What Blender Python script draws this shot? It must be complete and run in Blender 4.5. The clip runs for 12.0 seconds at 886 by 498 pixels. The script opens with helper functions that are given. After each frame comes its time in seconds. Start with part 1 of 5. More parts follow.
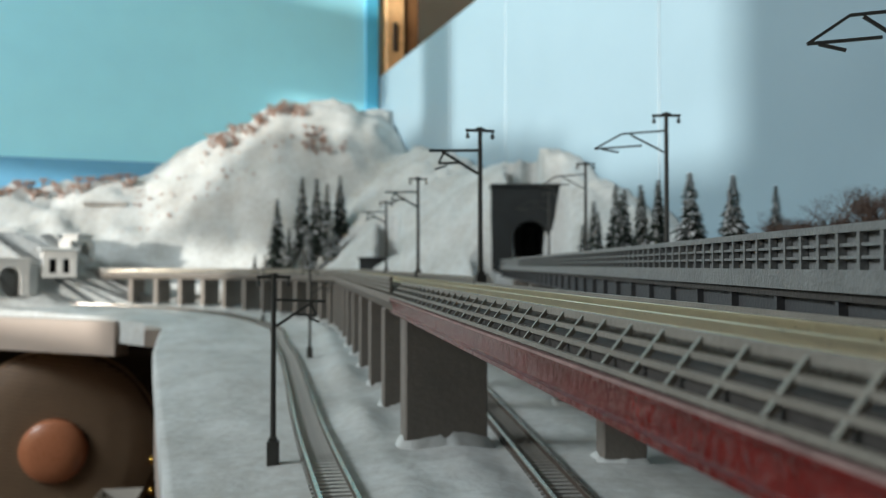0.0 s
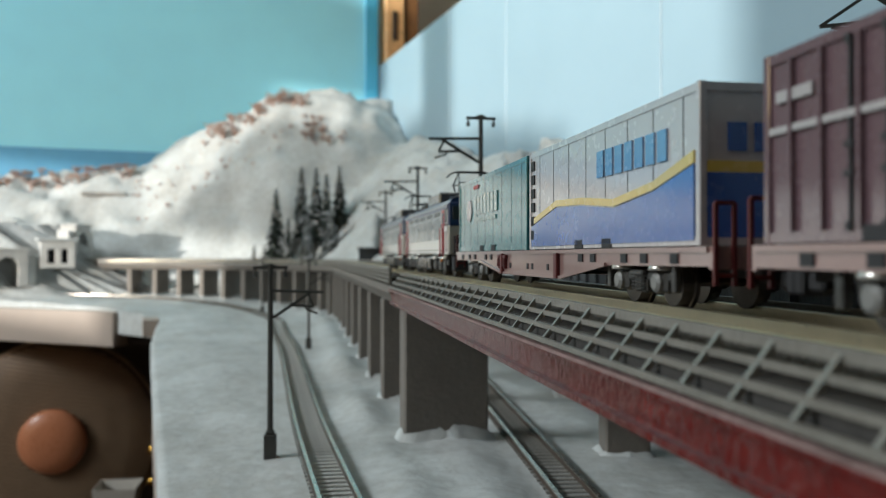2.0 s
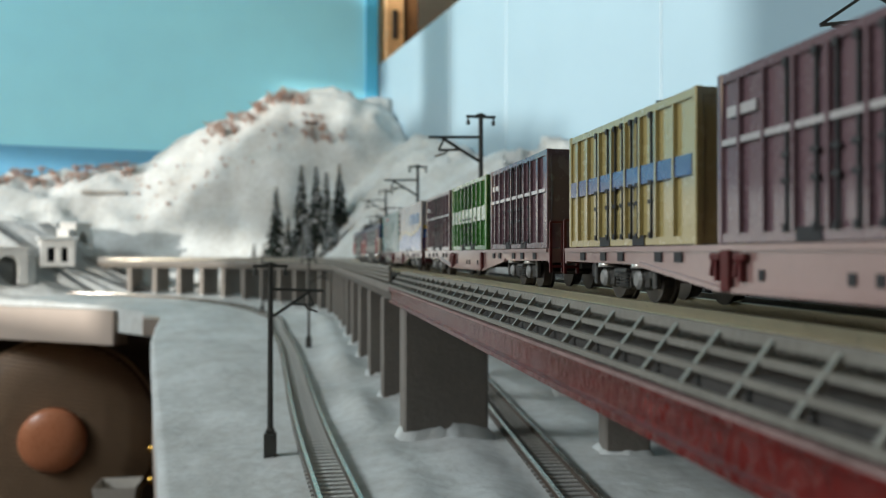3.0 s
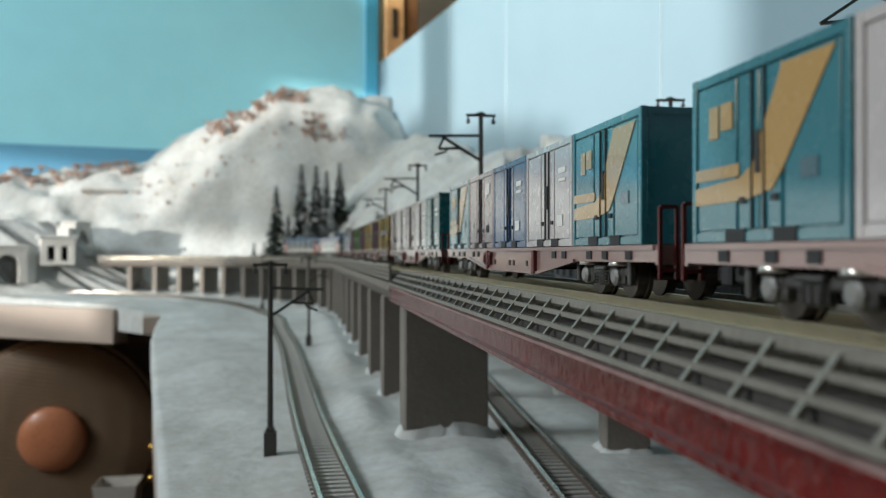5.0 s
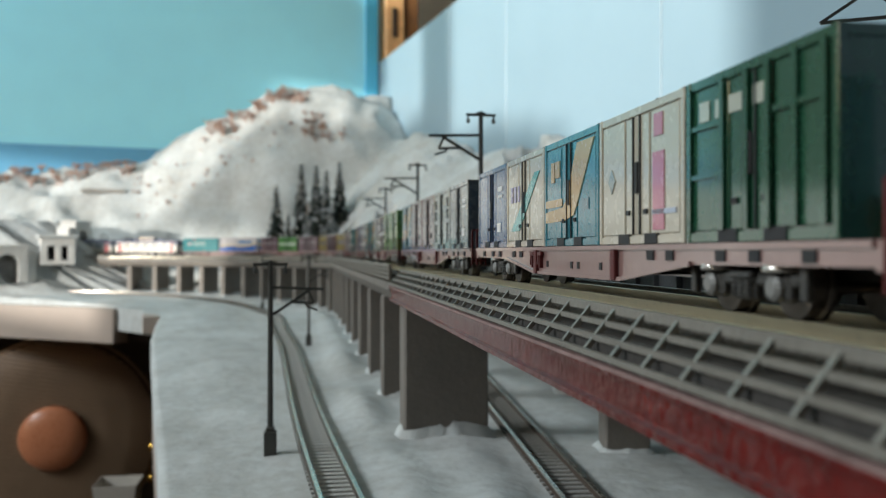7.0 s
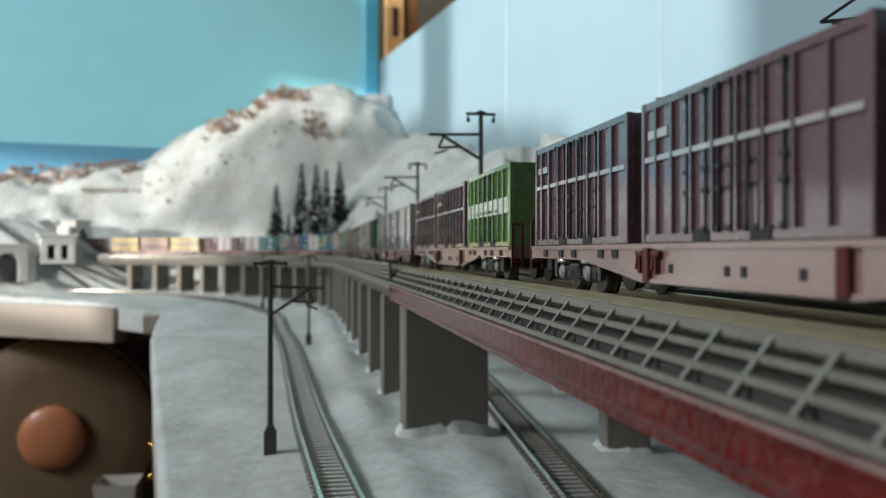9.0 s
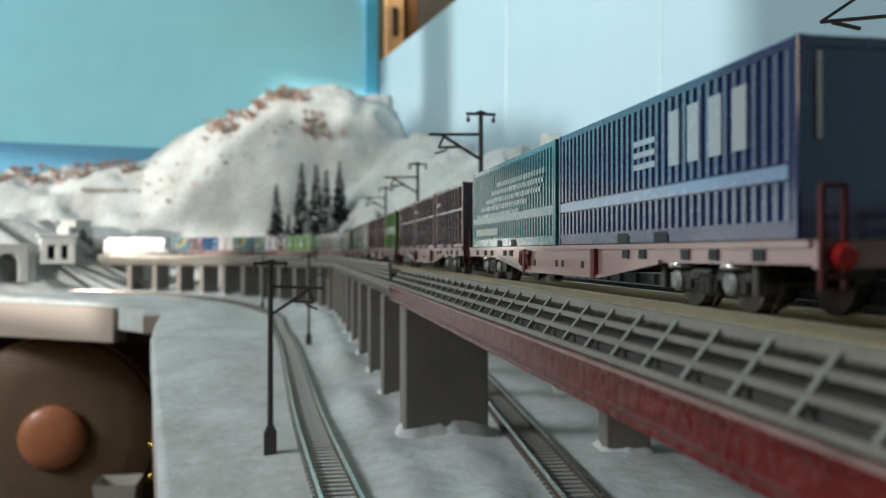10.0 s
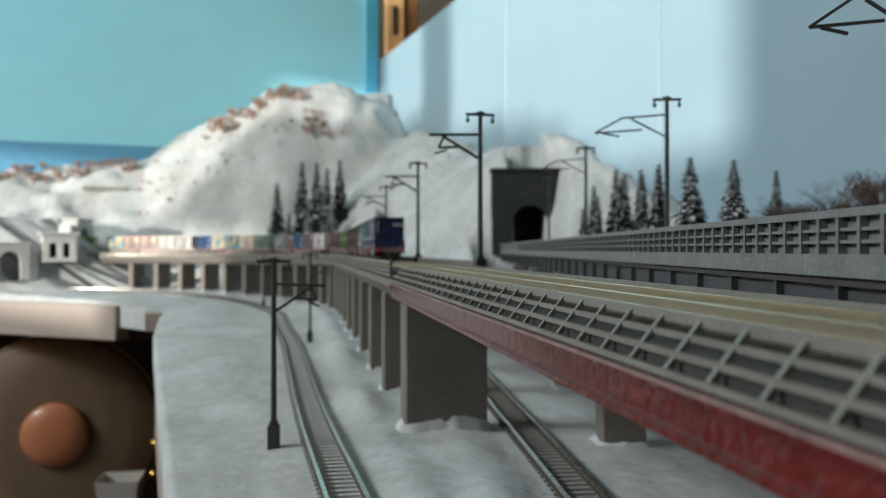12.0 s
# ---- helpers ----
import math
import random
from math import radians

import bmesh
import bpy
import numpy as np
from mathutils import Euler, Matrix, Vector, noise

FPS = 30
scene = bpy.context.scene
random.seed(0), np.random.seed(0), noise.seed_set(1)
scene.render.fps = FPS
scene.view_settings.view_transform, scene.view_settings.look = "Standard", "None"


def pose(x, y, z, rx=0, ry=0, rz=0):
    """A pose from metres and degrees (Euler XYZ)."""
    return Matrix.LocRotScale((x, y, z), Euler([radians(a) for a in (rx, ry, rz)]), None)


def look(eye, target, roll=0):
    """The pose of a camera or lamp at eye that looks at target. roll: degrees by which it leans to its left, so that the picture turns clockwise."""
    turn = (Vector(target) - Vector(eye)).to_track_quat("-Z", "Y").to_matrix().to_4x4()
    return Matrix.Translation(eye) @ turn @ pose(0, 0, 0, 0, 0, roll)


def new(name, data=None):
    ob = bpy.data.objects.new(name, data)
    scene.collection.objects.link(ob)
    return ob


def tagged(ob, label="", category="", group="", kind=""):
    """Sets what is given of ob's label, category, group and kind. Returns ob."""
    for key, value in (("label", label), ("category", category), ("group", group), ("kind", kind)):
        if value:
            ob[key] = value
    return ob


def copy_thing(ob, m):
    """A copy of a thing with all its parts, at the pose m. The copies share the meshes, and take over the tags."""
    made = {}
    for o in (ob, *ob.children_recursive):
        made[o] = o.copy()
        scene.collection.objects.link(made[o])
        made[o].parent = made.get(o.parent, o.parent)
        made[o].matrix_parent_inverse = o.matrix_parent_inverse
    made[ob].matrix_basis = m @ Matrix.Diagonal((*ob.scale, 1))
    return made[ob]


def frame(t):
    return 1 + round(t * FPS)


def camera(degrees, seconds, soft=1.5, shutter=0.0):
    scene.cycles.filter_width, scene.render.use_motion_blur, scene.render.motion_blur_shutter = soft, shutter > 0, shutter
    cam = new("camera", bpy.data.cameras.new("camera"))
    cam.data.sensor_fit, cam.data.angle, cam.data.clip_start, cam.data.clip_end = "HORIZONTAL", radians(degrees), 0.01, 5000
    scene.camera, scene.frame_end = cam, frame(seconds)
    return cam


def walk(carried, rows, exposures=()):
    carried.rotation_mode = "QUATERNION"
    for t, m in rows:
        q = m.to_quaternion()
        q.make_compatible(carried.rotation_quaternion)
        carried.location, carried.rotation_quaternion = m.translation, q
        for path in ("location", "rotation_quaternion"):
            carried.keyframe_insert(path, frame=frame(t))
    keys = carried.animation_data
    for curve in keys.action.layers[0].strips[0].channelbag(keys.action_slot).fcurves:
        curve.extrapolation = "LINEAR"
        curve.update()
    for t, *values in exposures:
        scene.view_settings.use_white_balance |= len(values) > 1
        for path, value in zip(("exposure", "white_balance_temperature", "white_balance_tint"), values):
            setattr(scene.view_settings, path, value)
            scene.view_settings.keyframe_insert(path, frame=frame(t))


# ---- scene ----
# Lengths below are millimetres of the model (scale 1:150) unless they stand in walk() or in a lamp.
MM = 0.001
YAW = radians(20.0)
EYE = Vector((0.0, 0.0, 0.062))

cam = camera(56.8, 12.0, soft=1.2)
cam.data.dof.use_dof, cam.data.dof.focus_distance, cam.data.dof.aperture_fstop = True, 0.135, 36.0


def aim(up, right=0.0, back=0.0):
    """Camera pose: degrees of upward tilt, degrees of turn to the right, mm drawn back."""
    a = YAW + radians(right)
    way = Vector((math.sin(a), math.cos(a), math.tan(radians(up))))
    eye = EYE - Vector((math.sin(YAW), math.cos(YAW), 0)) * back * MM
    return look(eye, eye + way)


TILT = [(0.0, 1.13, 0.0, 5.0), (0.5, 0.95, 0.0, 4.0), (1.0, 0.72, 0.0, 0.0), (1.5, 0.56, 0.0, 0.0), (2.0, 0.45, 0.0, 0.0),
        (2.5, 0.38, 0.0, 0.0), (3.2, 0.34, 0.0, 0.0), (4.8, 0.26, 0.0, 0.0), (7.2, 0.22, 0.0, 0.0), (8.8, 0.16, 0.0, 0.0),
        (10.2, 0.16, 0.0, 0.0), (10.6, 0.14, 0.0, 2.0), (11.0, 0.08, 0.0, 4.0), (12.0, 0.04, 0.0, 5.0)]
walk(cam, [(t, aim(u, r, b)) for t, u, r, b in TILT])

# ---- light ----
SUN_WAY = Vector((1.0, 0.6, -0.108)).normalized()
world = bpy.data.worlds.new("sky")
scene.world = world
world.use_nodes = True
sky = world.node_tree.nodes.new("ShaderNodeTexSky")
sky.sky_type, sky.sun_disc = "NISHITA", False
sky.sun_elevation, sky.sun_rotation = radians(6), radians(-121)
world.node_tree.links.new(sky.outputs[0], world.node_tree.nodes["Background"].inputs[0])
world.node_tree.nodes["Background"].inputs[1].default_value = 0.15

sun = new("sun", bpy.data.lights.new("sun", "SUN"))
sun.data.energy, sun.data.angle, sun.data.color = 4.4, radians(1.2), (1.0, 0.95, 0.87)
sun.matrix_world = look(Vector((-3, 0, 1)), Vector((-3, 0, 1)) + SUN_WAY)


def window_light(name, y1, y2, z1, z2, x, power, color):
    """Sky light standing in the opening of a window in the wall at x."""
    lamp = new(name, bpy.data.lights.new(name, "AREA"))
    lamp.data.shape, lamp.data.size, lamp.data.size_y = "RECTANGLE", (y2 - y1) * MM, (z2 - z1) * MM
    lamp.data.energy, lamp.data.color = power, color
    at = Vector((x, (y1 + y2) / 2, (z1 + z2) / 2)) * MM
    lamp.matrix_world = look(at, at + Vector((1, 0, -0.001)))


window_light("window_sky", -760, -110, 460, 1500, -1560, 1.5, (0.95, 0.97, 1.0))
window_light("window_sky", 245, 940, 770, 1200, -1560, 28, (0.90, 0.97, 1.0))
scene.view_settings.exposure = 0.0

# ---- materials ----


def material(name, color, rough=0.7, metal=0.0, vary=0.15, scale=60.0, bump=0.0, bump_scale=400.0, tint=None, spec=0.5, emit=0.0, per_object=0.0, coat=0.0, coat_ior=1.5):
    """A node material: base colour broken up at two scales, roughness variation and fine relief. Scales are per metre."""
    m = bpy.data.materials.new(name)
    m.use_nodes = True
    n, l = m.node_tree.nodes, m.node_tree.links
    b = n["Principled BSDF"]
    co = n.new("ShaderNodeTexCoord")
    big = n.new("ShaderNodeTexNoise")
    big.inputs["Scale"].default_value, big.inputs["Detail"].default_value = scale, 5
    fine = n.new("ShaderNodeTexNoise")
    fine.inputs["Scale"].default_value, fine.inputs["Detail"].default_value = scale * 9, 4
    for t in (big, fine):
        l.new(co.outputs["Object"], t.inputs["Vector"])
    add = n.new("ShaderNodeMath")
    add.operation, add.inputs[1].default_value = "MULTIPLY_ADD", 0.6
    l.new(big.outputs[0], add.inputs[0])
    half = n.new("ShaderNodeMath")
    half.operation, half.inputs[1].default_value = "MULTIPLY", 0.4
    l.new(fine.outputs[0], half.inputs[0])
    l.new(half.outputs[0], add.inputs[2])
    ramp = n.new("ShaderNodeValToRGB")
    dark = [c * (1 - vary) for c in color]
    lite = [min(1, c * (1 + vary)) for c in color]
    if tint:
        dark = tint
    ramp.color_ramp.elements[0].position, ramp.color_ramp.elements[1].position = 0.32, 0.66
    ramp.color_ramp.elements[0].color = (*dark, 1)
    ramp.color_ramp.elements[1].color = (*lite, 1)
    l.new(add.outputs[0], ramp.inputs[0])
    out = ramp.outputs[0]
    if per_object:
        info = n.new("ShaderNodeObjectInfo")
        hsv = n.new("ShaderNodeHueSaturation")
        mr = n.new("ShaderNodeMapRange")
        mr.inputs[3].default_value, mr.inputs[4].default_value = 1 - per_object, 1 + per_object
        l.new(info.outputs["Random"], mr.inputs[0])
        l.new(mr.outputs[0], hsv.inputs["Value"])
        l.new(out, hsv.inputs["Color"])
        out = hsv.outputs[0]
    l.new(out, b.inputs["Base Color"])
    rr = n.new("ShaderNodeMapRange")
    sway = 0.025 if coat else 0.12
    rr.inputs[3].default_value, rr.inputs[4].default_value = max(0.02, rough - sway), min(1, rough + sway)
    l.new(fine.outputs[0], rr.inputs[0])
    l.new(rr.outputs[0], b.inputs["Roughness"])
    b.inputs["Metallic"].default_value = metal
    b.inputs["Coat Weight"].default_value, b.inputs["Coat Roughness"].default_value = coat, 0.1
    b.inputs["Coat IOR"].default_value = coat_ior
    b.inputs["Specular IOR Level"].default_value = spec
    if bump:
        bt = n.new("ShaderNodeTexNoise")
        bt.inputs["Scale"].default_value, bt.inputs["Detail"].default_value = bump_scale, 6
        l.new(co.outputs["Object"], bt.inputs["Vector"])
        bn = n.new("ShaderNodeBump")
        bn.inputs["Strength"].default_value, bn.inputs["Distance"].default_value = bump, 0.001
        l.new(bt.outputs[0], bn.inputs["Height"])
        l.new(bn.outputs[0], b.inputs["Normal"])
    if emit:
        b.inputs["Emission Color"].default_value = (*color, 1)
        b.inputs["Emission Strength"].default_value = emit
    return m


SNOW = material("snow", (0.55, 0.585, 0.59), 0.85, 0, 0.13, 18, 0.6, 220, spec=0.2, tint=(0.42, 0.43, 0.415))
CONCRETE = material("pier_concrete", (0.19, 0.17, 0.15), 0.75, 0, 0.12, 60, 0.3, 700)
DECK = material("deck_grey", (0.05, 0.046, 0.042), 0.7, 0, 0.2, 90, 0.3, 900)
GREY_PLASTIC = material("railing_grey", (0.215, 0.205, 0.18), 0.36, 0, 0.15, 120, 0.2, 1500)
GREY_COOL = material("parapet_grey", (0.165, 0.175, 0.175), 0.4, 0, 0.18, 120, 0.3, 900)
RED_GIRDER = material("girder_red", (0.12, 0.014, 0.012), 0.25, 0, 0.4, 120, 0.6, 420, coat=0.4)
DUSTY = material("dusty_flange", (0.26, 0.17, 0.16), 0.6, 0, 0.35, 200, 0.5, 900)
DARK_GIRDER = material("girder_grey", (0.06, 0.063, 0.066), 0.55, 0, 0.15, 80, 0.2, 900)
# pale gold puts the reflected sunlight into the near rails' colour
RAIL_GLINT = material("rail_sun_glint", (0.95, 0.85, 0.62), 0.33, 1.0, 0.06, 150)
RAIL = material("rail_steel", (0.75, 0.72, 0.65), 0.25, 1.0, 0.1, 150)
SLEEPER = material("sleeper_brown", (0.10, 0.085, 0.075), 0.8, 0, 0.2, 200, 0.3, 900, per_object=0.2)
BALLAST = material("ballast", (0.12, 0.11, 0.095), 0.9, 0, 0.45, 350, 1.0, 1500)
MAST = material("mast_grey", (0.055, 0.055, 0.05), 0.5, 0, 0.2, 200)
SKYWALL = material("sky_paint", (0.35, 0.82, 0.98), 0.75, 0, 0.05, 2.0, 0.1, 300)
SEABAND = material("sea_paint", (0.12, 0.36, 0.56), 0.75, 0, 0.08, 6.0)
RIGHTPANEL = material("pale_blue_board", (0.27, 0.39, 0.465), 0.42, 0, 0.04, 2.0, 0.05, 200)
WOOD = material("door_wood", (0.80, 0.50, 0.24), 0.5, 0, 0.25, 14, 0.2, 200)
DIMWALL = material("wall_dim_unseen", (0.12, 0.095, 0.075), 0.8, 0, 0.1, 5, 0.2, 200)
CREAM = material("plaster_cream", (0.82, 0.78, 0.70), 0.85, 0, 0.05, 5, 0.3, 200)
CEILING_TAN = material("ceiling_tan", (0.48, 0.43, 0.36), 0.85, 0, 0.06, 5, 0.2, 200)
FASCIA = material("fascia_board", (0.44, 0.37, 0.32), 0.6, 0, 0.05, 8, 0.1, 300)
DARKWOOD = material("dark_wood", (0.05, 0.035, 0.025), 0.6, 0, 0.3, 12, 0.2, 200)
FLOORMAT = material("floor_boards", (0.16, 0.10, 0.06), 0.55, 0, 0.25, 6, 0.1, 100)
# near-black paint stands in for the darkness inside bores and openings
BLACK = material("tunnel_black", (0.012, 0.012, 0.013), 0.8, 0, 0.2, 80)
PORTAL = material("portal_stone", (0.022, 0.026, 0.028), 0.8, 0, 0.3, 60, 0.5, 400)

# ---- mesh helpers ----


def link(name, bm, mat, parent=None, label="", smooth=False):
    me = bpy.data.meshes.new(name)
    bm.transform(Matrix.Scale(MM, 4))
    bm.normal_update()
    bm.to_mesh(me)
    bm.free()
    for m in (mat if isinstance(mat, (list, tuple)) else [mat]):
        me.materials.append(m)
    if smooth:
        for p in me.polygons:
            p.use_smooth = True
    ob = new(name, me)
    if parent:
        ob.parent = parent
    if label:
        tagged(ob, label)
    return ob


def part(name, bm, mat, parent, label="", smooth=False):
    return link(name, bm, mat, parent, label, smooth)


def thing(name, m, label, category, group="", kind=""):
    """An Empty at the base of a thing. m: its pose, in metres."""
    ob = new(name)
    ob.empty_display_size = 0.01
    ob.matrix_world = m
    return tagged(ob, label, category, group, kind)


def at_mm(x, y, z, turn=0.0):
    """A pose in mm, turned clockwise from +y by radians."""
    return Matrix.Translation(Vector((x, y, z)) * MM) @ Matrix.Rotation(-turn, 4, "Z")


def box(bm, x1, x2, y1, y2, z1, z2, bevel=0.0, m=None):
    r = bmesh.ops.create_cube(bm, size=1.0)
    vs = r["verts"]
    for v in vs:
        v.co = Vector(((x1 + x2) / 2 + v.co.x * (x2 - x1), (y1 + y2) / 2 + v.co.y * (y2 - y1), (z1 + z2) / 2 + v.co.z * (z2 - z1)))
    if bevel:
        es = list({e for v in vs for e in v.link_edges})
        got = bmesh.ops.bevel(bm, geom=es, offset=bevel, segments=1, affect="EDGES")
        vs = list({v for v in got["verts"]} | {v for v in vs if v.is_valid})
    if m:
        bmesh.ops.transform(bm, matrix=m, verts=[v for v in vs if v.is_valid])
    return bm


def boxes(*specs, bevel=0.0):
    bm = bmesh.new()
    for s in specs:
        box(bm, *s, bevel=bevel)
    return bm


def bar(bm, a, b, w, h=None, seg=0):
    """A bar from a to b; square, or round when seg is given."""
    a, b = Vector(a), Vector(b)
    d = b - a
    q = d.to_track_quat("Z", "Y").to_matrix().to_4x4()
    if seg:
        bmesh.ops.create_cone(bm, cap_ends=True, segments=seg, radius1=w, radius2=h if h is not None else w, depth=d.length,
                              matrix=Matrix.Translation((a + b) / 2) @ q)
    else:
        bmesh.ops.create_cube(bm, size=1.0, matrix=Matrix.Translation((a + b) / 2) @ q @ Matrix.Diagonal((w, h or w, d.length, 1)))
    return bm


def lathe(bm, rings, seg=24, m=None):
    """A turned shape: rings of (radius, z)."""
    rows = []
    for r, z in rings:
        rows.append([bm.verts.new((r * math.cos(2 * math.pi * i / seg), r * math.sin(2 * math.pi * i / seg), z)) for i in range(seg)])
    for a, b in zip(rows, rows[1:]):
        for i in range(seg):
            bm.faces.new((a[i], a[(i + 1) % seg], b[(i + 1) % seg], b[i]))
    bm.faces.new(rows[0][::-1])
    bm.faces.new(rows[-1])
    if m:
        bmesh.ops.transform(bm, matrix=m, verts=[v for r in rows for v in r])
    return bm


# ---- the tracks in plan: (x, y, heading clockwise from +y) at a length s ----
H0 = radians(10)
ARC_S, ARC_R, ARC_TURN = 769.6, 400.0, radians(100)


def main_line(s, off=0.0):
    """The near viaduct's centre line: straight, a curve to the left, straight. off: mm to the right."""
    if s <= ARC_S:
        x, y, h = 46.3 + s * math.sin(H0), -16.9 + s * math.cos(H0), H0
    else:
        ax, ay = 46.3 + ARC_S * math.sin(H0), -16.9 + ARC_S * math.cos(H0)
        cx, cy = ax - ARC_R * math.cos(H0), ay + ARC_R * math.sin(H0)
        a = min((s - ARC_S) / ARC_R, ARC_TURN)
        h = H0 - a
        x, y = cx + ARC_R * math.cos(h), cy - ARC_R * math.sin(h)
        rest = s - ARC_S - ARC_R * ARC_TURN
        if rest > 0:
            x, y = x + rest * math.sin(h), y + rest * math.cos(h)
    return x + off * math.cos(h), y - off * math.sin(h), h


def low_left(s, off=0.0):
    """The low track on the inside of the curve, closing in on the viaduct towards the eye."""
    return main_line(s, off + low_off(s))


LOW_OFFS = [(40, -24.0), (150, -34.0), (217, -38.7), (276, -42.7), (337, -46.0), (436, -50.0), (560, -55.5), (700, -65.0), (850, -69.0), (1050, -64.0), (1330, -56.0), (1500, -56.0)]


def low_off(s):
    """How far left of the viaduct's centre line the low track lies: a smooth curve through the table."""
    p = LOW_OFFS
    i = max(0, min(len(p) - 2, sum(1 for q in p if q[0] <= s) - 1))
    (s1, o1), (s2, o2) = p[i], p[i + 1]
    (s0, o0), (s3, o3) = p[max(0, i - 1)], p[min(len(p) - 1, i + 2)]
    m1, m2 = (o2 - o0) / (s2 - s0) * (s2 - s1), (o3 - o1) / (s3 - s1) * (s2 - s1)
    t = max(0.0, min(1.0, (s - s1) / (s2 - s1)))
    return o1 + (3 * (o2 - o1) - 2 * m1 - m2) * t ** 2 + (2 * (o1 - o2) + m1 + m2) * t ** 3 + m1 * t


FAR_H = radians(20.3)


def far_line(s, off=0.0):
    """The higher far viaduct's centre line."""
    x, y = 64.0 + s * math.sin(FAR_H), -23.3 + s * math.cos(FAR_H)
    return x + off * math.cos(FAR_H), y - off * math.sin(FAR_H), FAR_H


LOW_H = radians(14.7)


def low_right(s, off=0.0):
    x, y = 98.6 + s * math.sin(LOW_H), 168.4 + s * math.cos(LOW_H)
    return x + off * math.cos(LOW_H), y - off * math.sin(LOW_H), LOW_H


def sweep(bm, line, s1, s2, section, step=20.0, lift=None):
    """A closed section of (offset, z) drawn along a line from s1 to s2."""
    n = max(1, int((s2 - s1) / step))
    rows = []
    for i in range(n + 1):
        s = s1 + (s2 - s1) * i / n
        up = lift(s) if lift else 0.0
        rows.append([bm.verts.new((*line(s, u)[:2], z + up)) for u, z in section])
    k = len(section)
    for a, b in zip(rows, rows[1:]):
        for i in range(k):
            bm.faces.new((a[i], b[i], b[(i + 1) % k], a[(i + 1) % k]))
    bm.faces.new(rows[0])
    bm.faces.new(rows[-1][::-1])
    return bm


def rect(u1, u2, z1, z2):
    return [(u1, z1), (u1, z2), (u2, z2), (u2, z1)]


def on(line, s, off=0.0, z=0.0, turn=0.0):
    x, y, h = line(s, off)
    return at_mm(x, y, z, h + turn)

# ---- the room ----
BACK_Y, RIGHT_X, LEFT_X, FRONT_Y, FLOOR_Z, CEIL_Z = 1500.0, 416.0, -1600.0, -2600.0, -760.0, 1740.0


def wall(name, mat, *specs):
    return tagged(link(name, boxes(*specs), mat), "plain wall of the room", "wall", kind="structure")


wall("wall_north", CREAM, (-420, 900, BACK_Y + 260, BACK_Y + 340, FLOOR_Z, CEIL_Z))
# the unseen walls and ceiling are toned down to limit bounced and mirrored light
wall("wall_north_dark", DIMWALL, (LEFT_X - 100, -420, BACK_Y + 260, BACK_Y + 340, FLOOR_Z, CEIL_Z))
wall("wall_east", DIMWALL, (900, 980, FRONT_Y - 80, BACK_Y + 340, FLOOR_Z, CEIL_Z))
wall("wall_south", DIMWALL, (LEFT_X - 100, 900, FRONT_Y - 80, FRONT_Y, FLOOR_Z, CEIL_Z))
# two unseen windows; stepped sills and bars are added to shape the sun patches
SUN_GAPS = [(-771, -514, [(357, 1560)]), (-514, -444, [(385, 1560)]), (-444, -374, [(415, 1560)]), (-374, -294, [(430, 1560)]), (-294, -102, [(445, 1560)]),
           (-30, 80, [(150, 275), (500, 1220)]), (80, 235, [(150, 285), (480, 1220)]), (235, 400, [(130, 580), (760, 1220)]), (400, 950, [(100, 380), (760, 1220)])]
specs, y0 = [], FRONT_Y
for y1, y2, holes in SUN_GAPS:
    if y1 > y0:
        specs.append((LEFT_X - 100, LEFT_X, y0, y1, FLOOR_Z, CEIL_Z))
    z0 = FLOOR_Z
    for z1, z2 in holes:
        specs.append((LEFT_X - 100, LEFT_X, y1, y2, z0, z1))
        z0 = z2
    specs.append((LEFT_X - 100, LEFT_X, y1, y2, z0, CEIL_Z))
    y0 = y2
specs.append((LEFT_X - 100, LEFT_X, y0, BACK_Y + 260, FLOOR_Z, CEIL_Z))
wall("wall_west_sun_mask", DIMWALL, *specs)
tagged(link("floor", boxes((LEFT_X - 100, 980, FRONT_Y - 80, BACK_Y + 340, FLOOR_Z - 60, FLOOR_Z)), FLOORMAT), "brown wooden floor in deep shade", "floor", kind="structure")
tagged(link("ceiling", boxes((LEFT_X - 100, 980, FRONT_Y - 80, BACK_Y + 340, CEIL_Z, CEIL_Z + 60)), CEILING_TAN), "plain tan ceiling", "ceiling", kind="structure")

# painted sky boards behind the layout
sky_board = tagged(link("sky_backdrop", boxes((-430, RIGHT_X - 2, BACK_Y, BACK_Y + 9, -40, 1100)), SKYWALL), "light blue painted sky backdrop board", "backdrop", kind="structure")
part("sea_band", boxes((-430, RIGHT_X - 60, BACK_Y - 3, BACK_Y - 0.2, -40, 240)), SEABAND, sky_board, "darker blue band along the foot")
side_board = thing("side_backdrop", Matrix.Identity(4), "pale blue side backdrop of four joined boards", "backdrop", kind="structure")
for y1, y2 in ((-2300, 595), (596.5, 916.5), (917.5, 1113), (1116, BACK_Y)):
    part("board", boxes((RIGHT_X, RIGHT_X + 9, y1, y2, -40, 420), bevel=0.6), RIGHTPANEL, side_board)
part("batten", boxes((RIGHT_X + 9, RIGHT_X + 24, -2300, BACK_Y, 300, 360)), RIGHTPANEL, side_board)

# ---- ground ----
L_RIDGE = [(-1250, 1400, 170), (-400, 1400, 172), (-150, 1400, 185), (0, 1400, 205), (40, 1400, 240), (125, 1400, 285), (190, 1400, 325), (255, 1400, 343), (318, 1400, 352), (352, 1395, 340)]
R_RIDGE = [(395, 1330, 240), (395, 1200, 246), (395, 1080, 215), (395, 950, 180), (395, 840, 180), (395, 775, 186), (395, 730, 172), (395, 690, 150), (395, 620, 120), (395, 500, 70), (395, 300, 62), (395, -300, 60)]


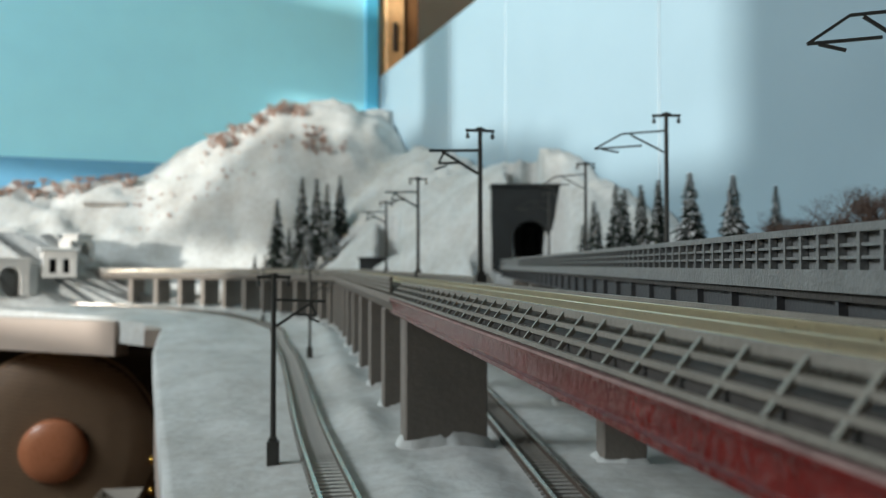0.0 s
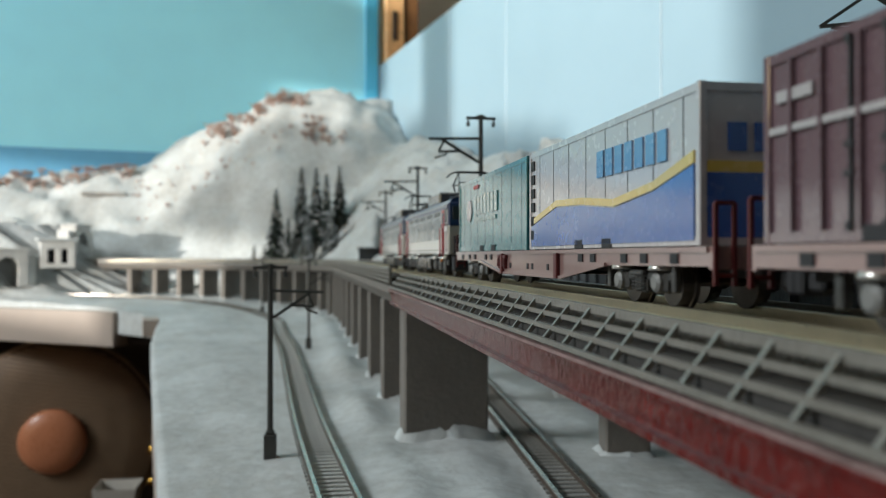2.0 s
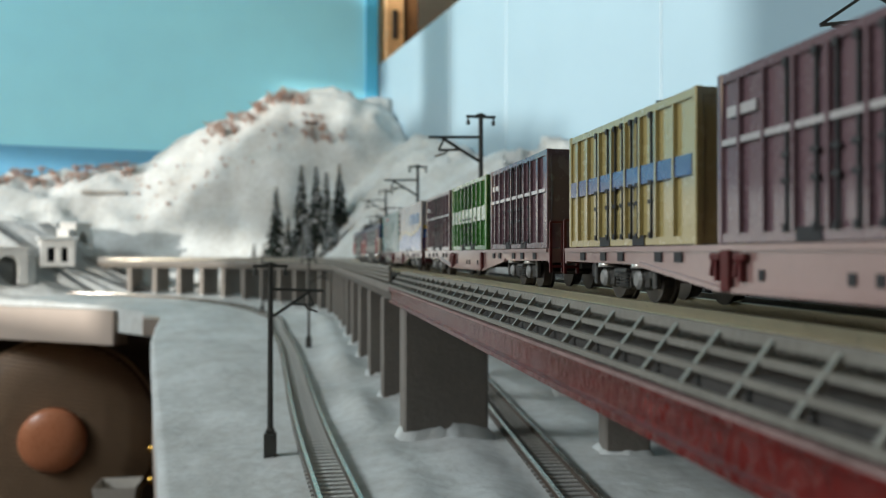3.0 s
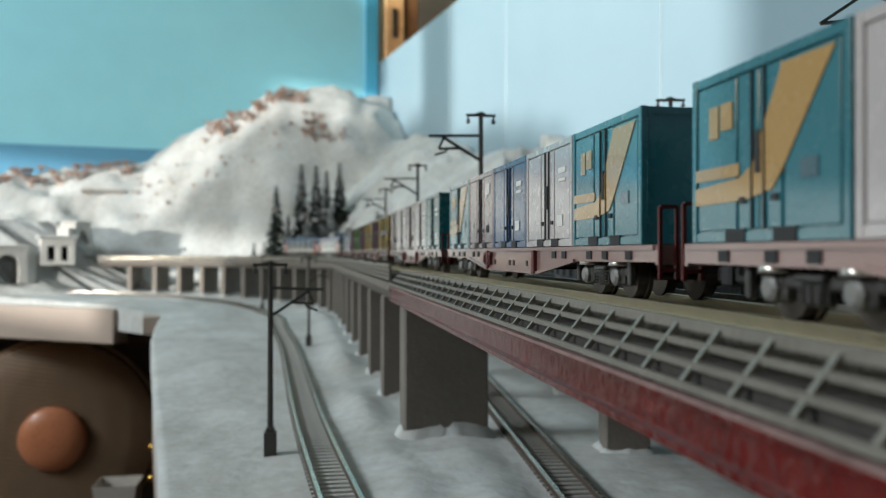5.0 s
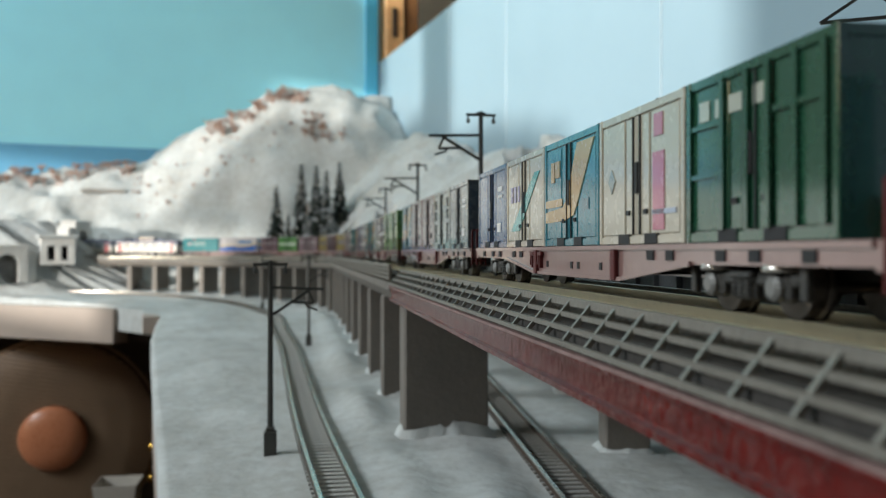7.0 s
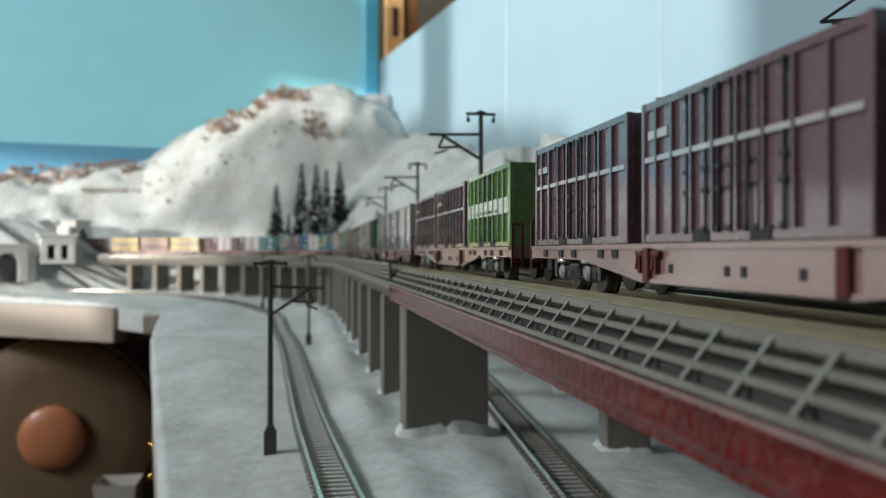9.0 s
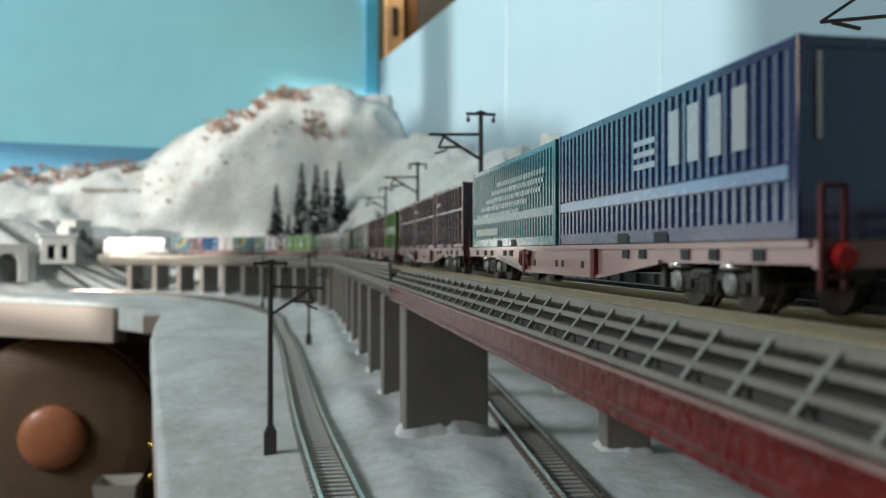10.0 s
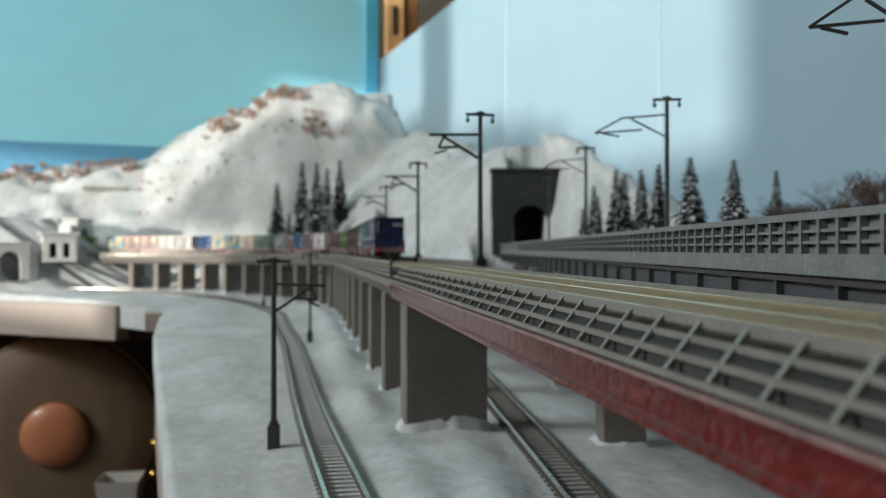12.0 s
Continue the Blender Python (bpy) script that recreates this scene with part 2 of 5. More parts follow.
def left_edge(y):
    """The board's left edge in plan."""
    pts = [(-2200, -420), (-120, -30), (60, 4), (640, 4), (868, 14), (890, 2), (972, -40), (1099, -175), (1150, -330), (1180, -1250), (1500, -1250)]
    for (y1, x1), (y2, x2) in zip(pts, pts[1:]):
        if y <= y2:
            return x1 + (x2 - x1) * (y - y1) / (y2 - y1)
    return -1250


def along(poly, x, y):
    """Distance to a ridge and its height at the nearest place."""
    best = (1e9, 0)
    for (x1, y1, z1), (x2, y2, z2) in zip(poly, poly[1:]):
        dx, dy = x2 - x1, y2 - y1
        t = max(0, min(1, ((x - x1) * dx + (y - y1) * dy) / (dx * dx + dy * dy)))
        d = math.hypot(x - x1 - t * dx, y - y1 - t * dy)
        if d < best[0]:
            best = (d, z1 + (z2 - z1) * t)
    return best


def fall(t):
    t = max(0.0, min(1.0, 1 - t))
    return t * t * (3 - 2 * t) * 0.5 + t * 0.5


def line_offset(line_h, x0, y0, x, y):
    return (x - x0) * math.cos(line_h) - (y - y0) * math.sin(line_h)


def main_offset(x, y):
    """mm to the right of the near viaduct's centre line."""
    ax, ay, _ = main_line(ARC_S)
    if (x - ax) * math.sin(H0) + (y - ay) * math.cos(H0) <= 0:
        return line_offset(H0, 46.3, -16.9, x, y)
    cx, cy = ax - ARC_R * math.cos(H0), ay + ARC_R * math.sin(H0)
    if x < cx:
        return y - (cy + ARC_R)
    return math.hypot(x - cx, y - cy) - ARC_R


def main_s(x, y):
    """The length along the near viaduct nearest to a place."""
    ax, ay, _ = main_line(ARC_S)
    if (x - ax) * math.sin(H0) + (y - ay) * math.cos(H0) <= 0:
        return (x - 46.3) * math.sin(H0) + (y + 16.9) * math.cos(H0)
    cx, cy = ax - ARC_R * math.cos(H0), ay + ARC_R * math.sin(H0)
    return ARC_S + ARC_R * (H0 + math.atan2(y - cy, x - cx))


BORES = [(355.0, 723.3, FAR_H, 17.5, 52.0), (262, 905, radians(16), 13.0, 0.0), (*main_line(1328), 13.0, 30.0), (-157, 1122, radians(-20), 13.0, 22.0)]


def low_rise(s):
    """How far the low track climbs with the ground."""
    return 12 * max(0, min(1, (low_left(s)[1] - 850) / 300))


def ground(x, y):
    n1 = noise.noise(Vector((x / 70, y / 70, 3.1)))
    n2 = noise.noise(Vector((x / 22, y / 22, 8.7)))
    n3 = noise.noise(Vector((x / 8, y / 8, 1.7)))
    off, far = main_offset(x, y), line_offset(FAR_H, 64.0, -23.3, x, y)
    z = 0.0
    z += 12 * max(0, min(1, (y - 850) / 300))
    d, h = along(L_RIDGE, x, y)
    z1 = h * fall((d + 14 * n1 * min(1, d / 40)) / (250 + 90 * max(0, min(1, (x - 50) / 150)))) if y < 1400 else h
    d, h = along(R_RIDGE, x, y)
    wide = 95 + 150 * max(0, min(1, (y - 560) / 400))
    z2 = h * fall((d + 14 * n1 * min(1, d / 40)) / wide) if x < 395 else h
    hill = max(z1, z2) if abs(z1 - z2) > 30 else max(z1, z2) + (30 - abs(z1 - z2)) * 0.15
    # room for the viaducts and the low tracks
    keep = max(0, min(1, (off - 22) / 50)) if y > 500 else max(0, min(1, (far - 24) / 30))
    if y > 500:
        keep = min(keep, max(0, min(1, (abs(far) - 20) / 25)) if (x - 64) * math.sin(FAR_H) + (y + 23.3) * math.cos(FAR_H) < 806 else 1)
    z = max(z, hill * keep)
    if y < 745:
        bank = max(0, min(1, (far - 22) / 24))
        z = max(z, 57 * bank * bank * (3 - 2 * bank))
    # the snow that buries the tunnels at the far end of the curve
    if y > 1090 and x < -60:
        over = max(0, min(1, (-x - 84) / 14)) * max(0, min(1, (y - 1142 - 0.2 * (x + 90)) / 36))
        z = max(z, over * (104 + 10 * n1))
        z = max(z, 26 * max(0, min(1, (-x - 60) / 60)) * max(0, min(1, (y - 1095) / 40)))
    # the bores behind the tunnel mouths stay clear
    for bx, by, bh, half, bz in BORES:
        u = (x - bx) * math.cos(bh) - (y - by) * math.sin(bh)
        v = (x - bx) * math.sin(bh) + (y - by) * math.cos(bh)
        if abs(u) < half and -8 < v < 112:
            z = min(z, bz)
    low = min(abs(off - low_off(main_s(x, y))), abs(line_offset(LOW_H, 98.6, 168.4, x, y)) if y < 620 else 99)
    calm = max(0.12, min(1, (low - 7) / 14))
    z += (n1 * 1.8 + n2 * 1.1 + n3 * 0.5) * calm + (n2 * 5.5 + n3 * 3.2) * min(1, z / 60)
    if y > 1000:
        crag = abs(noise.noise(Vector((x / 38, y / 38, 5.3)))) + 0.5 * abs(noise.noise(Vector((x / 17, y / 17, 2.9))))
        z += (0.28 - crag) * 14 * max(0, min(1, (z - 60) / 60))
    # banks thrown up beside the piers and the mast
    if y < 900:
        z += 5.0 * math.exp(-((off + 24) / 9) ** 2) * (0.6 + 0.6 * n1) * calm
        z += 4.5 * math.exp(-((off - 6) / 16) ** 2) * (0.7 + 0.5 * n2) * max(0, min(1, (low - 9) / 14))
        z -= 3.0 * max(0, min(1, (left_edge(y) + 34 - x) / 40))
    return z


def terrain():
    bm = bmesh.new()
    ys = [-2200 + 70 * i for i in range(28)] + [-240 + 20 * i for i in range(14)] + [40 + 6 * i for i in range(60)] + [400 + 9 * i for i in range(123)] + [1498]
    cols = 150
    rows = []
    for y in ys:
        x1 = left_edge(y)
        row = []
        for i in range(cols + 1):
            t = i / cols
            x = x1 + (RIGHT_X - 1 - x1) * t
            row.append(bm.verts.new((x, y, ground(x, y))))
        rows.append(row)
    for a, b in zip(rows, rows[1:]):
        for i in range(cols):
            bm.faces.new((a[i], a[i + 1], b[i + 1], b[i]))
    edge = [e for e in bm.edges if e.is_boundary]
    got = bmesh.ops.extrude_edge_only(bm, edges=edge)
    for v in got["geom"]:
        if isinstance(v, bmesh.types.BMVert):
            v.co.z = -22
    bmesh.ops.recalc_face_normals(bm, faces=bm.faces)
    return tagged(link("ground", bm, SNOW, smooth=True), "white plaster snow ground with drifts and slopes", "snow", kind="structure")


terrain()

# ---- track ----
RAIL_WEB = material("rail_rust", (0.09, 0.065, 0.05), 0.6, 0.2, 0.25, 200)


def track(name, line, s1, s2, z, label, sleepers, ballast=None, step=20.0, lift=None, wood=None, steel=None):
    """Two rails on sleepers; z: the rail tops."""
    t = thing(name, Matrix.Identity(4), label, "track", kind="structure")
    for side in (-1, 1):
        u = side * 4.9
        r = part("rail", sweep(bmesh.new(), line, s1, s2, [(u - 0.75, z - 1.6), (u - 0.75, z - 1.35), (u - 0.3, z - 1.2), (u - 0.3, z - 0.4), (u + 0.3, z - 0.4), (u + 0.3, z - 1.2), (u + 0.75, z - 1.35), (u + 0.75, z - 1.6)], step, lift), steel or RAIL_WEB, t)
        part("rail_head", sweep(bmesh.new(), line, s1, s2, rect(u - 0.55, u + 0.55, z - 0.4, z), step, lift), steel or RAIL, r, "bright metal rail head")
    if ballast:
        part("ballast_bed", sweep(bmesh.new(), line, s1, s2, [(-11, z - 3.2), (-8.5, z - 2.0), (8.5, z - 2.0), (11, z - 3.2)], step), ballast, t)
    me = None
    for s in np.arange(sleepers[0], sleepers[1], 4.0):
        if me is None:
            half = 6.3 if wood else 7.6
            first = part("sleeper", boxes((-half, half, -0.9, 0.9, -2.9, -1.75 if wood else -1.6)), wood or SLEEPER, t)
            me = first.data
            ob = first
        else:
            ob = new("sleeper", me)
            ob.parent = t
        ob.matrix_local = on(line, s, 0, z + (lift(s) if lift else 0))
    return t


RAIL_Z, FAR_Z, LOW_Z = 56.0, 61.0, 2.4
# ---- near viaduct: red girder bridge towards the eye, concrete viaduct beyond the joint ----
JOINT = 296.0
PORTAL_S = 1328.0


def near_bridge():
    v = thing("girder_bridge", Matrix.Identity(4), "single-track model bridge with red side girders and grey deck", "bridge", kind="structure")
    part("deck", sweep(bmesh.new(), main_line, -1950, JOINT - 1.5, rect(-15.6, 15.6, 50.2, 53.0), 60), DECK, v)
    for side in (-1, 1):
        sec = [(side * 17.2, 45.2), (side * 17.2, 45.9), (side * 16.4, 46.1), (side * 16.4, 49.0), (side * 17.4, 49.3), (side * 17.4, 49.9), (side * 15.0, 49.9), (side * 15.0, 45.2)]
        if side > 0:
            sec.reverse()
        part("top_flange", sweep(bmesh.new(), main_line, -1950, JOINT - 1.5, rect(*sorted((side * 14.9, side * 17.7)), 49.93, 50.35), 60), DUSTY, v, "dusty pinkish top flange")
        part("girder", sweep(bmesh.new(), main_line, -1950, JOINT - 1.5, sec, 60), RED_GIRDER, v, "glossy dark red plate girder")
    part("underside", sweep(bmesh.new(), main_line, -1950, JOINT - 1.5, rect(-14.8, 14.8, 47.0, 50.1), 60), DARK_GIRDER, v)
    for side in (-1, 1):
        inclined_railing(v, -420, JOINT - 4, side)
    return v


def inclined_railing(parent, s1, s2, side):
    """A lattice rail that leans in towards the track: four bars and slanting posts on a kerb."""
    a, b = (17.4, 51.1), (13.2, 55.5)
    part("kerb", sweep(bmesh.new(), main_line, s1, s2, rect(*sorted((side * 15.7, side * 16.6)), 49.9, 51.0), 60), DECK, parent)
    for k in range(4):
        t = k / 3
        u, z = side * (a[0] + (b[0] - a[0]) * t), a[1] + (b[1] - a[1]) * t
        w = 0.5 if k == 3 else 0.3
        part("rail_bar", sweep(bmesh.new(), main_line, s1, s2, rect(u - w, u + w, z - w, z + w), 60), GREY_PLASTIC, parent)
    bm = bmesh.new()
    bar(bm, (side * a[0], 0, a[1] - 0.4), (side * b[0], 0, b[1] + 0.3), 0.6, 0.6)
    me = None
    n = int((s2 - s1) / 7.8)
    for i in range(n + 1):
        if me is None:
            ob = part("rail_post", bm, GREY_PLASTIC, parent)
            me = ob.data
        else:
            ob = new("rail_post", me)
            ob.parent = parent
        ob.matrix_local = on(main_line, s1 + 1 + i * 7.8, 0, 0)


def upright_railing(parent, line, s1, s2, off, z1, z2, bars, pitch, mat, w=0.4):
    for k in range(bars):
        z = z1 + (z2 - z1) * (k + 1) / bars
        ww = w * 1.5 if k == bars - 1 else w
        part("rail_bar", sweep(bmesh.new(), line, s1, s2, rect(off - ww, off + ww, z - ww, z + ww)), mat, parent)
    me = None
    for i in range(int((s2 - s1) / pitch) + 1):
        if me is None:
            ob = part("rail_post", boxes((off - 0.45, off + 0.45, -0.45, 0.45, z1, z2)), mat, parent)
            me = ob.data
        else:
            ob = new("rail_post", me)
            ob.parent = parent
        ob.matrix_local = on(line, s1 + 0.6 + i * pitch, 0, 0)


def far_part_of_near():
    v = thing("concrete_viaduct", Matrix.Identity(4), "grey concrete model viaduct with open railings on a curve", "viaduct", kind="structure")
    part("deck", sweep(bmesh.new(), main_line, JOINT + 1.5, PORTAL_S + 20, [(-17, 48.6), (-17, 51.2), (17, 51.2), (17, 48.6), (13, 44), (-13, 44)]), CONCRETE, v)
    for off in (-16.4, 16.4):
        upright_railing(v, main_line, JOINT + 3, PORTAL_S - 6, off, 51.2, 57.2, 4, 6.2, GREY_PLASTIC)
    return v


PIER_LABEL = "flat grey-brown concrete pier standing in plaster snow"


def pier(line, s, top, half_w, half_t, off=0.0, label=PIER_LABEL, drift=1.0):
    x, y, h = line(s, off)
    p = thing("bridge_pier", at_mm(x, y, 0, h), label, "pier", "piers under the viaducts")
    bm = boxes((-half_w, half_w, -half_t, half_t, -3, top), bevel=0.7)
    part("shaft", bm, CONCRETE, p)
    # ragged snow collar round the foot
    bm = bmesh.new()
    rnd = random.Random(int(s * 10))
    n = 30
    inner, outer = [], []
    for i in range(n):
        a = 2 * math.pi * i / n
        c, sn = math.cos(a), math.sin(a)
        k = 1 / max(abs(c) / (half_w + 0.25), abs(sn) / (half_t + 0.25))
        g = ground(*(Vector((x, y)) + Vector((c * k * math.cos(h), -c * k * math.sin(h)))))
        inner.append(bm.verts.new((c * k, sn * k, max(g, 1) + rnd.uniform(1.0, 3.4) * drift)))
        outer.append(bm.verts.new((c * (k + rnd.uniform(2.5, 5)), sn * (k + rnd.uniform(2.5, 5)), max(g - 3, -2.5))))
    for i in range(n):
        j = (i + 1) % n
        bm.faces.new((outer[i], outer[j], inner[j], inner[i]))
    part("snow_collar", bm, SNOW, p, "clump of white plaster snow", smooth=True)
    return p


SLEEPER_SNOWY = material("sleeper_snowy", (0.46, 0.46, 0.44), 0.85, 0, 0.5, 260, 0.4, 900)
SLEEPER_DULL = material("sleeper_dull", (0.24, 0.23, 0.21), 0.85, 0, 0.5, 260, 0.4, 900)
near_bridge()
far_part_of_near()
track("track_near", main_line, -1950, 2450, RAIL_Z, "model railway track with bright rail tops", (-200, 760), BALLAST, steel=RAIL_GLINT)
track("track_low_left", low_left, 40, 1330, LOW_Z, "narrow model track half buried in plaster snow", (90, 1000), lift=low_rise, wood=SLEEPER_SNOWY)
track("track_low_right", low_right, -330, 420, LOW_Z, "dark model track with shiny rails in snow", (-90, 330), wood=SLEEPER_DULL)
pier(main_line, 283, 45.1, 14.2, 6.5)
for k in range(7):
    pier(main_line, 352 + k * 66, 44.1, 14.2, 4.0)
for k in range(14):
    pier(main_line, 800 + k * 38, 44.1, 14.2, 3.5)
for k in range(5):
    pier(main_line, 283 - 280 * (k + 1), 45.1, 14.2, 6.5)

# ---- far viaduct ----


def far_viaduct():
    v = thing("plate_girder_viaduct", Matrix.Identity(4), "grey plate-girder model viaduct with panelled parapet", "viaduct", kind="structure")
    s1, s2 = -500, 792
    part("deck", sweep(bmesh.new(), far_line, s1, s2, rect(-16.2, 16.2, 57.2, 59.2), 60), DECK, v)
    for side in (-1, 1):
        part("girder_web", sweep(bmesh.new(), far_line, s1, s2, rect(*sorted((side * 14.2, side * 15.0)), 51.6, 57.1), 60), DARK_GIRDER, v)
        part("bottom_flange", sweep(bmesh.new(), far_line, s1, s2, rect(*sorted((side * 13.4, side * 16.4)), 51.0, 51.6), 60), DARK_GIRDER, v)
        # kerb, top rail, mid rails of the parapet
        part("parapet_base", sweep(bmesh.new(), far_line, s1, s2, rect(*sorted((side * 15.4, side * 17.0)), 58.4, 61.4), 60), GREY_COOL, v)
        part("parapet_cap", sweep(bmesh.new(), far_line, s1, s2, rect(*sorted((side * 15.5, side * 17.1)), 66.2, 67.3), 60), GREY_COOL, v)
        part("parapet_panel", sweep(bmesh.new(), far_line, s1, s2, rect(*sorted((side * 15.5, side * 15.8)), 61.4, 66.2), 60), GREY_COOL, v)
        for z in (63.0, 64.6):
            part("parapet_bar", sweep(bmesh.new(), far_line, s1, s2, rect(*sorted((side * 15.9, side * 16.8)), z - 0.22, z + 0.22), 60), GREY_COOL, v)
        me = rib = None
        for i in range(116):
            s = -60 + i * 5.6
            if me is None:
                ob = part("parapet_post", boxes((*sorted((side * 15.9, side * 17.0)), -0.38, 0.38, 61.4, 66.2)), GREY_COOL, v)
                me = ob.data
            else:
                ob = new("parapet_post", me)
                ob.parent = v
            ob.matrix_local = on(far_line, s, 0, 0)
        for i in range(44):
            s = -100 + i * 20.4
            if rib is None:
                ob = part("stiffener", boxes((*sorted((side * 14.9, side * 16.3)), -0.5, 0.5, 51.6, 57.1)), DARK_GIRDER, v)
                rib = ob.data
            else:
                ob = new("stiffener", rib)
                ob.parent = v
            ob.matrix_local = on(far_line, s, 0, 0)
    return v


far_viaduct()
track("track_far", far_line, -500, 830, FAR_Z + 1.2, "model railway track on the far viaduct", (-60, 500), BALLAST)
for s in (-150, 40, 258, 365, 480, 600):
    pier(far_line, s, 51.0, 7.0, 6, -12.5, drift=0.25)

# ---- overhead masts ----


def mast_thing(m, arm, label, flip=1, peaked=False):
    """A catenary mast with a crossarm on top and a bracket arm of arm mm on the side of -x (flip: +x)."""
    p = thing("overhead_mast", m, label, "mast", "overhead masts")
    bm = boxes((-1.9, 1.9, -1.9, 1.9, -3.5, 4.2), (-1.3, 1.3, -1.3, 1.3, 4.2, 5.4), bevel=0.25)
    part("base", bm, MAST, p)
    part("post", bar(bmesh.new(), (0, 0, 5), (0, 0, 57), 0.95, 0.75, 10), MAST, p)
    bm = boxes((-5.3, 5.3, -0.45, 0.45, 55.3, 56.2))
    bar(bm, (-1.6, 0, 56.3), (1.6, 0, 56.3), 1.0, 0.8)
    part("crossarm", bm, MAST, p)
    for u in (-4.6, 4.6):
        bm = bmesh.new()
        lathe(bm, [(0.25, 52.8), (0.75, 53.0), (0.75, 53.4), (0.3, 53.5), (0.75, 53.8), (0.75, 54.2), (0.3, 54.4), (0.3, 55.4)], 8, Matrix.Translation((u, 0, 0)))
        part("insulator", bm, MAST, p)
    f = -flip
    if peaked:
        for name, joints in (("top_tube", [(0.8, 50.0), (0.62 * arm, 48.9), (arm, 43.3)]), ("brace_tube", [(0.8, 41.8), (0.50 * arm, 48.6)]), ("registration_arm", [(arm, 43.3), (0.34 * arm, 44.4)]), ("steady_arm", [(0.9 * arm, 43.2), (0.66 * arm, 41.9)])):
            bm = bmesh.new()
            for (u1, z1), (u2, z2) in zip(joints, joints[1:]):
                bar(bm, (f * u1, 0, z1), (f * u2, 0, z2), 0.62, 0.62)
            part(name, bm, MAST, p)
        return p
    bm = bmesh.new()
    bar(bm, (f * 0.8, 0, 48.6), (f * arm * 0.96, 0, 48.0), 0.9, 0.9)
    part("top_tube", bm, MAST, p)
    bm = bmesh.new()
    bar(bm, (f * 0.8, 0, 40.2), (f * arm * 0.72, 0, 47.9), 0.9, 0.9)
    part("brace_tube", bm, MAST, p)
    bm = bmesh.new()
    bar(bm, (f * arm * 0.36, 0, 44.0), (f * arm * 0.78, 0, 43.6), 0.8, 0.8)
    bar(bm, (f * arm * 0.78, 0, 43.8), (f * arm * 0.68, 0, 47.6), 0.7, 0.7)
    bar(bm, (f * arm * 0.66, 0, 42.6), (f * arm * 0.85, 0, 41.4), 0.6, 0.6)
    bar(bm, (f * arm * 0.62, 0, 43.6), (f * arm * 0.66, 0, 42.5), 0.5, 0.5)
    part("registration_arm", bm, MAST, p)
    return p


NEAR_LABEL = "dark grey overhead-line mast with bracket arm beside the track"
for s, off in ((290, 14.6), (458, 16.5), (632, 17)):
    x, y, h = main_line(s, off)
    mast_thing(at_mm(x, y, 54.5, h - 0.05), 19.5, NEAR_LABEL)
for s, off, arm in ((157, 26.0, 22), (305, 15.0, 27), (454, 9.5, 26), (640, 12, 26)):
    x, y, h = far_line(s, off)
    mast_thing(at_mm(x, y, 63, h + 0.06), arm, "dark grey overhead-line mast with peaked bracket arm on the far viaduct", peaked=True)
for x, y in ((36.6, 257.0), (102.6, 543.0), (117.0, 880.0)):
    mast_thing(at_mm(x, y, max(ground(x, y), 0.5) + 2, radians(12)), 17, "dark overhead-line mast on a block in the snow", flip=-1)
# ---- tunnel mouths ----
STONE = material("pale_stone", (0.62, 0.62, 0.60), 0.85, 0, 0.15, 60, 0.4, 500)


def tunnel_mouth(name, m, half_w, top, hole_w, hole_top, mat, label, foot=0.0, deep=24.0, wing=0.0):
    """A wall with an arched opening through it, a coping and a dark bore behind."""
    p = thing(name, m, label, "tunnel portal")
    bm = bmesh.new()
    arch = [(-hole_w, foot)]
    spring = hole_top - hole_w
    for i in range(11):
        a = math.pi - math.pi * i / 10
        arch.append((hole_w * math.cos(a), spring + hole_w * math.sin(a)))
    arch.append((hole_w, foot))
    outer = [(-half_w, foot)] + [(-half_w + 2 * half_w * i / 10, top) for i in range(11)] + [(half_w, foot)]
    for y, flip in ((0, 1), (deep, 0)):
        ins = [bm.verts.new((x, y, z)) for x, z in arch]
        out = [bm.verts.new((x, y, z)) for x, z in outer]
        for i in range(12):
            q = (out[i], out[i + 1], ins[i + 1], ins[i])
            bm.faces.new(q if flip else q[::-1])
        if flip:
            keep_in, keep_out = ins, out
    for i in range(12):
        bm.faces.new((keep_in[i], keep_in[i + 1], ins[i + 1], ins[i]))
        bm.faces.new((keep_out[i + 1], keep_out[i], out[i], out[i + 1]))
    bmesh.ops.recalc_face_normals(bm, faces=bm.faces)
    part("portal_wall", bm, mat, p)
    part("coping", boxes((-half_w - 1.5, half_w + 1.5, -2.0, deep, top, top + 3.2), bevel=0.5), mat, p)
    part("bore", boxes((-hole_w - 1, -hole_w + 0.0, deep, deep + 90, foot, hole_top), (hole_w, hole_w + 1, deep, deep + 90, foot, hole_top), (-hole_w - 1, hole_w + 1, deep, deep + 90, hole_top, hole_top + 1), (-hole_w, hole_w, deep + 90, deep + 92, foot, hole_top)), BLACK, p, "bore painted black as unlit depth")
    if wing:
        for q in (-1, 1):
            part("wing_wall", boxes((*sorted((q * half_w, q * (half_w + wing))), 2, deep - 2, foot, top - 6), bevel=0.8), mat, p)
    return p


